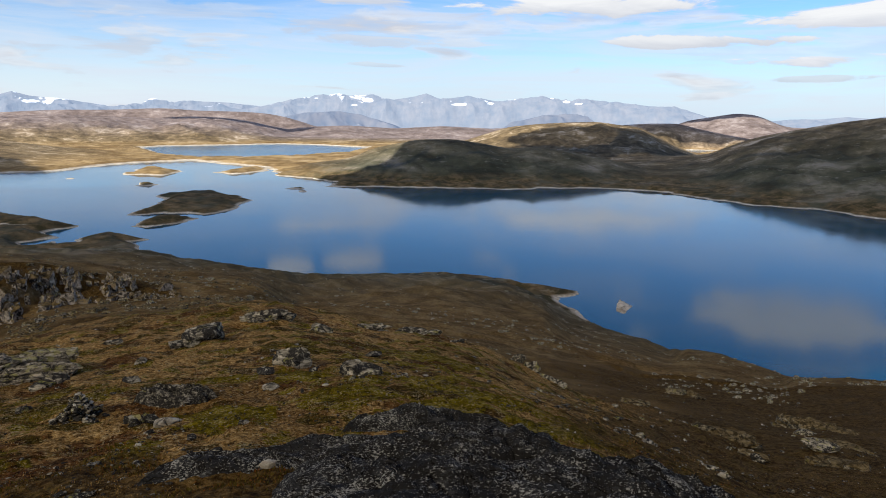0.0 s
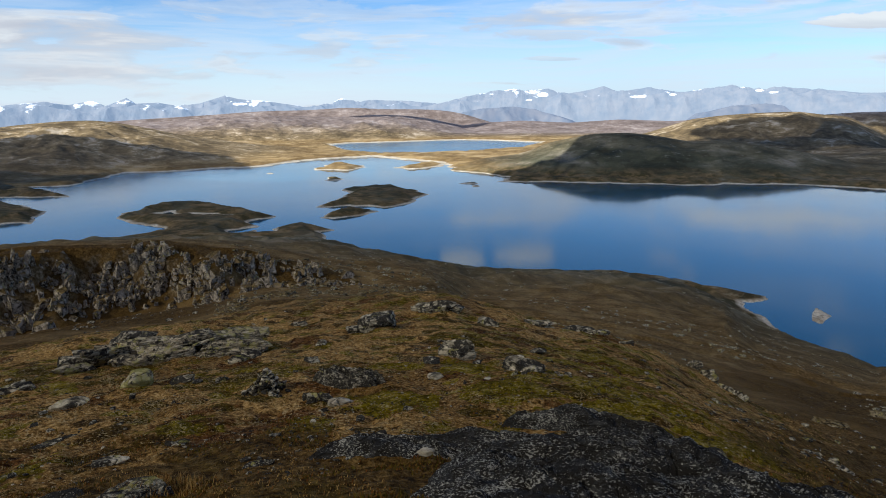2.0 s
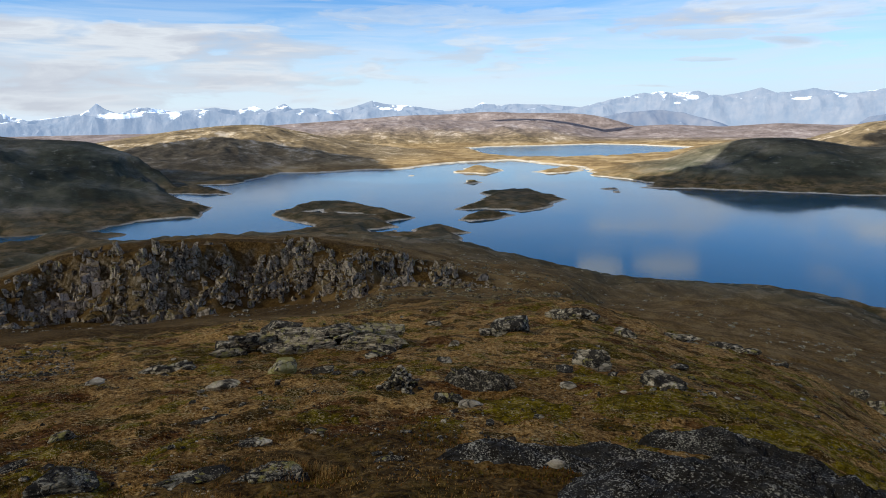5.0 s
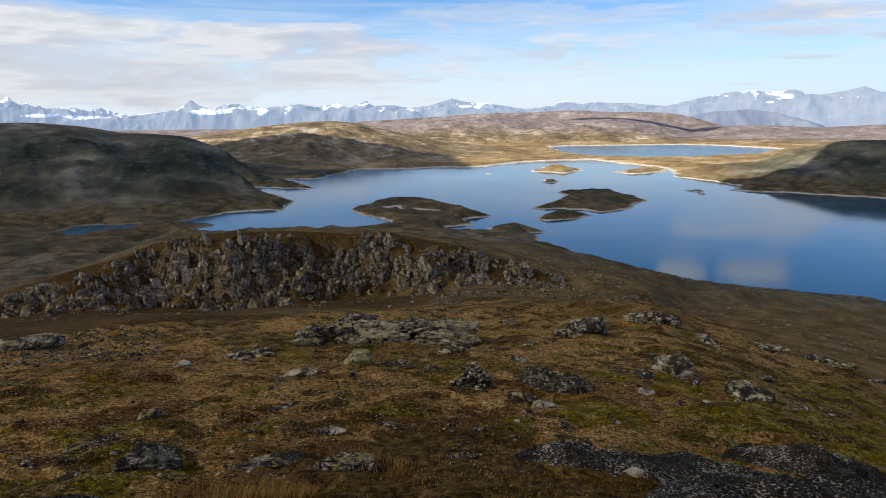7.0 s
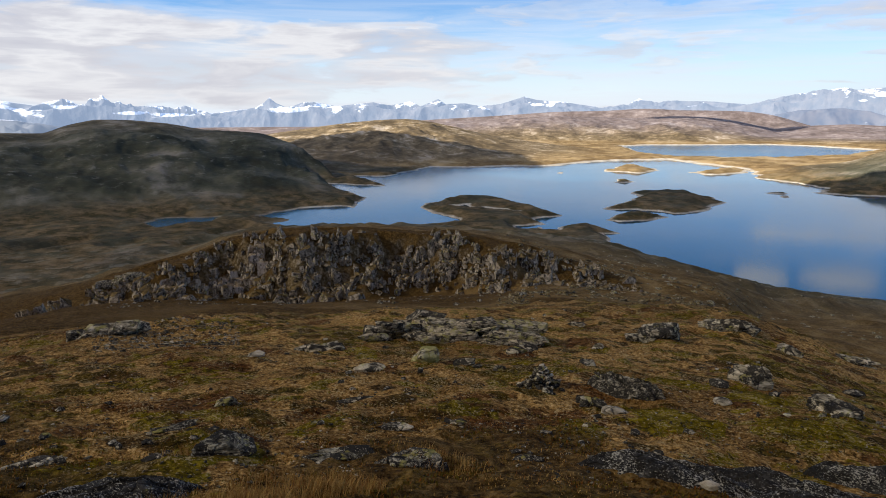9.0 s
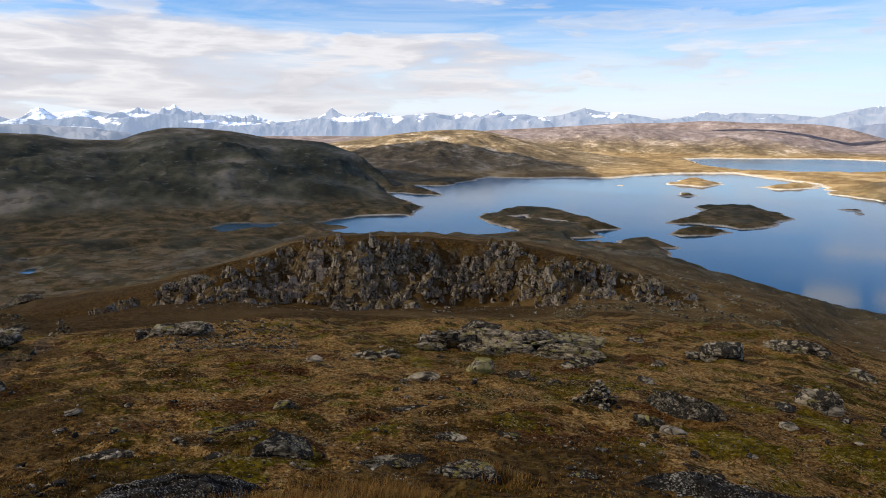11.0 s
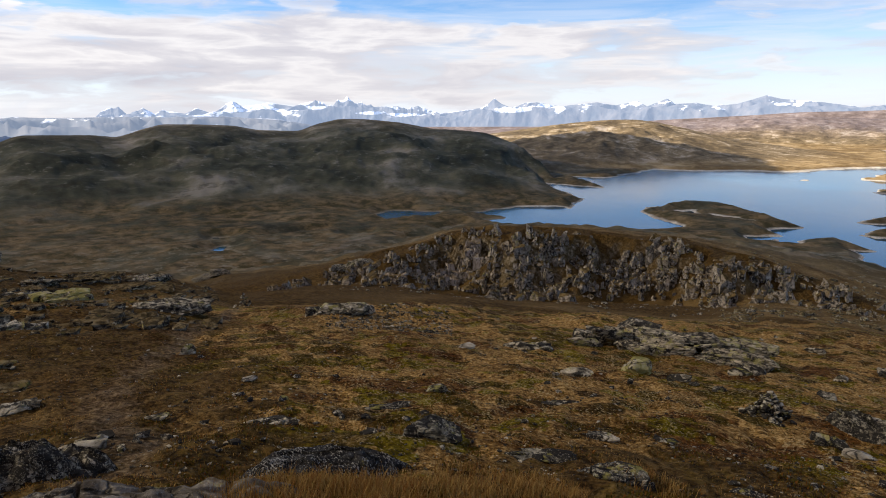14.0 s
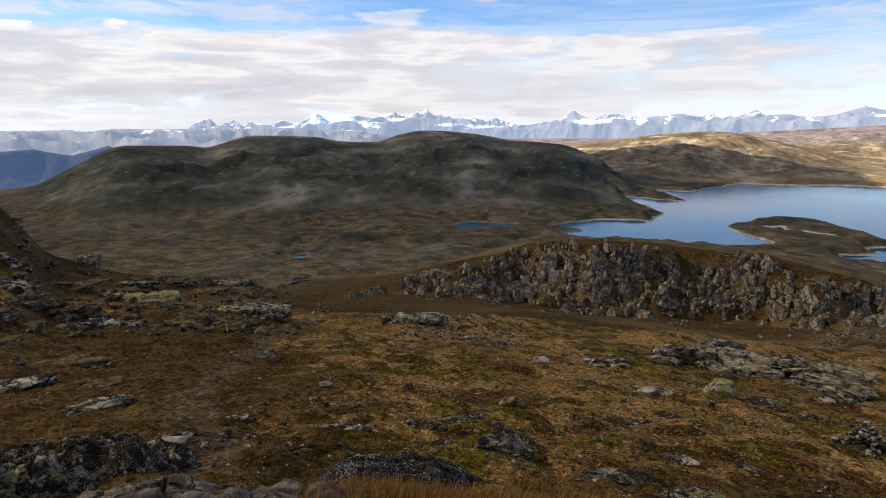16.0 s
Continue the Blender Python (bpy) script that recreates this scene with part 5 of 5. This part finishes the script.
for k, (a, e, w, h) in enumerate(RIM_OUTCROPS):
    outcrop(a, e, w, h, 340 + k, SPOT_ROCK, "broken rib of grey rock along the meadow's edge")
for k, (a, e, w, h) in enumerate(OUTCROPS_WEST):
    outcrop(a, e, w, h, 240 + k, ROCK if k % 2 else DARK_ROCK, "dark craggy outcrop with lichen on the rocky rise")
for k, (a, e, w, h) in enumerate(DARK_OUTCROPS):
    outcrop(a, e, w, h, 140 + k, BLACKISH_ROCK, "low dark outcrop of black rock with cream lichen")
bedrock(-91.3, 9.2, 1.35, 0.8, 0.10, 29, LEDGE_ROCK, "rugged black and cream lichened rock beside the trail", 6, 0.12, 1.0)
bedrock(-95.5, 8.0, 0.7, 0.45, 0.15, 31, LEDGE_ROCK, "low black and cream lichened rock beside the trail", 10, 0.12, 1.3)
bedrock(-88.5, 6.6, 1.0, 0.5, 0.07, 33, SLAB_ROCK, "smooth grey bedrock sheet crossing the trail", 0, 0.03, 0.4)
outcrop(-87.0, -13.9, 5.0, 1.3, 171, GOLD_ROCK, "smooth sloping outcrop with yellow-green lichen")
outcrop(-79.6, -15.6, 6.8, 1.2, 173, ROCK, "long pale grey bare rock slab in the heath")
layered_ridge(-35.6, 26.6, 7.4, 2.4, 26, 23, STRATA_ROCK, "long ridge of tilted tan rock layers in the meadow")
layered_ridge(-43.0, 26.0, 3.2, 1.0, 9, 24, STRATA_ROCK, "low tail of tilted rock layers in the meadow")
bedrock(7, 7.6, 3.2, 3.6, 0.28, 11, BLACK_ROCK, "broad black lichen-covered bedrock slab below the viewpoint")
bedrock(20.5, 8.6, 1.2, 2.0, 0.42, 12, BLACK_ROCK, "black lichen-covered bedrock shoulder below the viewpoint", 10)
bedrock(-22.8, 16.4, 0.95, 0.42, 0.11, 37, LEDGE_ROCK, "flat dark lichened slab beside the cairn", 10, 0.14, 0.8)
bedrock(-13.5, 9.6, 2.1, 0.8, 0.12, 14, BLACK_ROCK, "dark lichen-covered bedrock hump in the heath", -8, 0.05, 0.5)
bedrock(-1, 11.9, 1.7, 0.35, 0.25, 15, BLACK_ROCK, "narrow dark bedrock rib behind the slab", 4)
bedrock(-66, 7.8, 1.1, 0.75, 0.07, 17, BLACK_ROCK, "dark wet-looking bedrock slab beside the trail", 0, 0.04, 0.4)
bedrock(-77, 6.2, 1.0, 0.45, 0.06, 19, SLAB_ROCK, "smooth grey bedrock slab beside the trail", 0, 0.03, 0.3)


def cairn(az, el, w, h, stones, seed, label):
    """A heap of loose stones, each a part."""
    p, d = seat(az, el)
    wide, high = d * radians(w), d * radians(h)
    rng = np.random.RandomState(seed)
    q = land_at(az, d + 0.3 * wide)
    base = new("cairn")
    base.matrix_basis = pose(q.x, q.y, q.z, 0, 0, -az)
    for k in range(stones):
        u = (k / stones) ** 1.3
        r = 0.5 * wide * (1 - u) ** 1.2 * math.sqrt(rng.uniform(0.15, 1))
        th = rng.uniform(0, 2 * math.pi)
        s = wide * rng.uniform(0.035, 0.08)
        pts, faces = rock_points(seed * 50 + k, s * 1.2, s, s * 0.7, 2, 10, 0.08)
        light = k % 7 == 1
        name = "capstone" if k == stones - 1 else "stone"
        st = part(name, mesh_from(name, pts, faces, PALE_ROCK if light else SPOT_ROCK), base, pose(r * math.cos(th), r * math.sin(th), u * high * 0.85 + 0.3 * s, rng.uniform(-25, 25), rng.uniform(-25, 25), rng.uniform(0, 360)))
        tagged(st, "pale cream stone" if light else "grey lichen-spotted stone")
    tagged(base, label, "cairn")


cairn(-29.7, -23.1, 4.6, 2.7, 150, 3, "heaped stone cairn with lichen on the moor")
cairn(-73.8, -15.6, 1.9, 1.4, 36, 5, "small trail-side cairn of dark and white stones")

# ---------------------------------------------------------------- the crag
crag = new("crag")
tagged(crag, "broken grey rock crag with upright blocks and grassy ledges", "crag")


def slab_points(rng, taper=0.25):
    """A broken rock block one metre wide, deep and high: a box with sheared, chipped corners."""
    out = []
    lean = rng.uniform(-0.16, 0.16, 2)
    for cx in (-0.5, 0.5):
        for cy in (-0.5, 0.5):
            for cz in (0.0, 1.0):
                k = 1 - taper * cz * rng.uniform(0.3, 1.4)
                q = np.array([cx * k + lean[0] * cz, cy * k + lean[1] * cz, cz * rng.uniform(0.72, 1.0)]) + rng.uniform(-0.10, 0.10, 3)
                out += [q, q + rng.uniform(-0.17, 0.17, 3) * (1, 1, 0.8)]
    return np.array(out)


rng = np.random.RandomState(77)
uprights = [hull_mesh("rock_block", slab_points(rng), CRAG_ROCK) for _ in range(30)]
fallen = [hull_mesh("fallen_block", slab_points(rng, 0.45), CRAG_ROCK) for _ in range(24)]
pale_uprights = [hull_mesh("buttress", slab_points(rng, 0.12), BUTTRESS_ROCK) for _ in range(8)]


def crag_point(az, u):
    """On the crag's face, u of the way from its foot to its top."""
    x0, y0 = math.sin(radians(az)), math.cos(radians(az))
    edge = 140 + float(7 * fbm(np.array([140 * x0]), np.array([140 * y0]), 24, 3, 5)[0])
    return land_at(az, edge - 6 + 13.5 * u)


made = 0
while made < 298:
    az, u = rng.uniform(-69, -24), 0.34 + 0.60 * rng.uniform(0, 1)
    full = np.interp(az, [-69, -62, -57, -36, -30, -24], [-0.35, 0.05, 0.3, 0.3, 0.0, -0.3])
    knit = float(fbm(np.array([az * 1.6]), np.array([u * 5.0]), 3.0, 3, 33)[0])
    if knit + full < 0.22 - 0.25 * min(u, 0.6) + 0.2 * rng.uniform(-1, 1):
        continue
    w = min(2.4, 0.68 * math.exp(rng.normal(0.1, 0.42)))
    low = crag_point(az, u)
    tall = w * rng.uniform(1.5, 3.6) if knit > -0.1 else w * rng.uniform(0.6, 1.2)
    steep = rng.uniform(-5, 5) if rng.uniform() < 0.75 else rng.uniform(-26, 26)
    part("rock_block", uprights[rng.randint(30)], crag, pose(low.x, low.y, low.z - (0.25 + 0.40 * u) * tall, rng.uniform(-4, 20), steep, -az + rng.uniform(-20, 20)) @ Matrix.Diagonal((w * 1.15, w * rng.uniform(0.8, 1.2), min(5.0, tall), 1)))
    made += 1
for k in range(36):
    az, u = rng.uniform(-62, -54), rng.uniform(0.45, 0.72)
    low = crag_point(az, u)
    w = rng.uniform(1.0, 2.3)
    part("buttress", pale_uprights[rng.randint(8)], crag, pose(low.x, low.y, low.z - 1.4, rng.uniform(4, 14), rng.uniform(-6, 6), -az + rng.uniform(-15, 15)) @ Matrix.Diagonal((w, w * 0.8, rng.uniform(2.2, 3.4), 1)))
for k in range(298):
    az, u = rng.uniform(-72, -22), rng.uniform(-0.2, 1.2)
    if rng.uniform() < max(0.0, az + 34) / 14:
        u = rng.uniform(-0.2, 0.6)
    low = crag_point(az, u)
    w = 0.35 + 1.7 * rng.uniform() ** 2.2
    part("fallen_block", fallen[rng.randint(24)], crag, pose(low.x, low.y, low.z - 0.2 * w, rng.uniform(-25, 25), rng.uniform(-25, 25), rng.uniform(0, 360)) @ Matrix.Diagonal((w * 1.3, w, w * rng.uniform(0.6, 1.2), 1)))

# the smaller broken rock between the blocks
bits_v, bits_f, count = [], [], 0
moulds = []
for m in fallen:
    moulds.append((np.array([v.co[:] for v in m.vertices]), [list(p.vertices) for p in m.polygons]))
while count < 1150:
    az, u = rng.uniform(-70, -22), rng.uniform(0.2, 1.0)
    full = np.interp(az, [-70, -62, -57, -36, -30, -22], [-0.3, 0.0, 0.25, 0.25, 0.05, -0.25])
    if float(fbm(np.array([az * 1.6]), np.array([u * 5.0]), 2.2, 3, 35)[0]) + full < 0.35 - 0.25 * min(u, 0.6) + 0.15 * rng.uniform(-1, 1):
        continue
    low = crag_point(az, u)
    w = 0.30 + 0.8 * rng.uniform() ** 1.6
    form = pose(low.x, low.y, low.z - 0.25 * w, rng.uniform(-15, 25), rng.uniform(-20, 20), -az + rng.uniform(-50, 50)) @ Matrix.Diagonal((w, w, w * rng.uniform(1.1, 2.8), 1))
    pts, polys = moulds[rng.randint(len(moulds))]
    a = np.array(form)
    base_n = sum(len(b) for b in bits_v)
    bits_v.append(pts @ a[:3, :3].T + a[:3, 3])
    bits_f += [[base_n + i for i in p] for p in polys]
    count += 1
rubble = part("broken_rock", mesh_from("broken_rock", np.concatenate(bits_v), bits_f, CRAG_ROCK), crag)
tagged(rubble, kind="stuff")

# ---------------------------------------------------------------- loose stones, grass and dwarf shrubs
def scatter(name, count, az_range, d_range, size, seed, mat, label, category, keep=None):
    rng = np.random.RandomState(seed)
    az, d = rng.uniform(*az_range, count), np.exp(rng.uniform(math.log(d_range[0]), math.log(d_range[1]), count))
    x, y = d * np.sin(np.radians(az)), d * np.cos(np.radians(az))
    if keep is not None:
        sel = fbm(x, y, keep[0], 3, seed) > keep[1]
        x, y, d = x[sel], y[sel], d[sel]
    z = land(x, y)
    v, faces = ico(1)
    faces = np.array(faces)
    kinds = [rock_points(seed + k, 1, 0.8, 0.55, 1, 7, 0.12)[0] for k in range(10)]
    s = size[0] * (size[1] / size[0]) ** (rng.uniform(0, 1, len(x)) ** 2.2)
    allp, allf = [], []
    for i in range(len(x)):
        a = rng.uniform(0, 6.28)
        p = kinds[i % 10] * s[i] * rng.uniform(0.7, 1.3, 3)
        c, t = math.cos(a), math.sin(a)
        allp.append(np.stack([x[i] + c * p[:, 0] - t * p[:, 1], y[i] + t * p[:, 0] + c * p[:, 1], z[i] + p[:, 2] + 0.15 * s[i]], 1))
        allf.append(faces + i * len(v))
    ob = new(name, mesh_from(name, np.concatenate(allp), np.concatenate(allf).tolist(), mat))
    tagged(ob, label, category, kind="stuff")


scatter("scattered_stones", 4200, (-104, 38), (9, 60), (0.015, 0.17), 5, SPOT_ROCK, "small grey lichen-covered stones strewn over the moor", "stones", (6.0, 0.05))
scatter("slope_boulders", 3000, (-34, -12.5), (70, 260), (0.15, 1.1), 6, DARK_ROCK, "grey boulders strewn down the rocky slope", "stones", (16.0, -0.02))
scatter("lower_slope_stones", 3200, (-26, 36), (110, 430), (0.25, 1.1), 16, SPOT_ROCK, "grey stones and ledges on the slope above the lake", "stones", (40.0, -0.05))
scatter("scree", 2200, (4, 38), (12, 110), (0.04, 0.28), 7, SPOT_ROCK, "broken stones on the steep flank", "stones", (9.0, 0.1))
scatter("talus", 350, (-66, -30), (95, 141), (0.15, 0.8), 8, ROCK, "fallen blocks below the crag", "stones")
scatter("ridge_stones", 1100, (-102, -76), (26, 90), (0.1, 0.8), 9, DARK_ROCK, "grey stones on the rocky rise", "stones")

scatter("pebbles", 9000, (-102, 36), (8, 38), (0.014, 0.06), 15, ROCK, "small pale stones among the grass", "stones", (3.0, -0.1))
scatter("gravel", 2600, (-67, -56), (27, 36), (0.02, 0.13), 12, ROCK, "patch of pale grey gravel and stones", "stones")

def tufts(name, count, az_range, d_range, blades, height, width, spread, seed, mat, label, category, patch, cut):
    """Clumps of narrow blades on the ground."""
    rng = np.random.RandomState(seed)
    az, d = rng.uniform(*az_range, count), np.exp(rng.uniform(math.log(d_range[0]), math.log(d_range[1]), count))
    x, y = d * np.sin(np.radians(az)), d * np.cos(np.radians(az))
    sel = (fbm(x, y, patch, 3, seed) > cut) & (trail_gap(x, y) > 0.45)
    x, y = x[sel], y[sel]
    n = len(x) * blades
    x, y = np.repeat(x, blades) + rng.normal(0, spread, n), np.repeat(y, blades) + rng.normal(0, spread, n)
    z = land(x, y) - 0.01
    h = height * rng.uniform(0.5, 1.2, n)
    a, lean = rng.uniform(0, 6.28, n), rng.uniform(0.1, 0.8, n) * h
    wx, wy = np.cos(a) * width, np.sin(a) * width
    lx, ly = np.cos(a + 1.3) * lean, np.sin(a + 1.3) * lean
    v = np.empty((n, 5, 3))
    v[:, 0] = np.stack([x - wx, y - wy, z], 1)
    v[:, 1] = np.stack([x + wx, y + wy, z], 1)
    v[:, 2] = np.stack([x + wx * 0.7 + lx * 0.4, y + wy * 0.7 + ly * 0.4, z + 0.6 * h], 1)
    v[:, 3] = np.stack([x - wx * 0.7 + lx * 0.4, y - wy * 0.7 + ly * 0.4, z + 0.6 * h], 1)
    v[:, 4] = np.stack([x + lx, y + ly, z + h], 1)
    k = np.arange(n) * 5
    me = bpy.data.meshes.new(name)
    me.vertices.add(n * 5)
    me.vertices.foreach_set("co", v.astype(np.float32).ravel())
    loops = np.stack([k, k + 1, k + 2, k + 3, k + 3, k + 2, k + 4], 1).astype(np.int32)
    me.loops.add(loops.size)
    me.loops.foreach_set("vertex_index", loops.ravel())
    me.polygons.add(2 * n)
    me.polygons.foreach_set("loop_start", np.stack([np.arange(n) * 7, np.arange(n) * 7 + 4], 1).astype(np.int32).ravel())
    me.update(calc_edges=True)
    me.materials.append(mat)
    tagged(new(name, me), label, category, kind="stuff")


tufts("dry_grass", 4200, (-104, -31), (4.6, 10.5), 16, 0.17, 0.0035, 0.07, 21, STRAW, "tufts of dry straw-coloured autumn grass", "grass", 2.2, 0.22)
tufts("meadow_grass", 15000, (-104, 40), (7, 40), 5, 0.040, 0.008, 0.10, 22, STRAW, "short dry grass over the moor", "grass", 1.6, 0.08)
tufts("dwarf_shrubs", 16000, (-100, 38), (5, 30), 9, 0.05, 0.012, 0.10, 23, SHRUB, "low olive and russet dwarf shrubs", "shrubs", 1.5, 0.22)
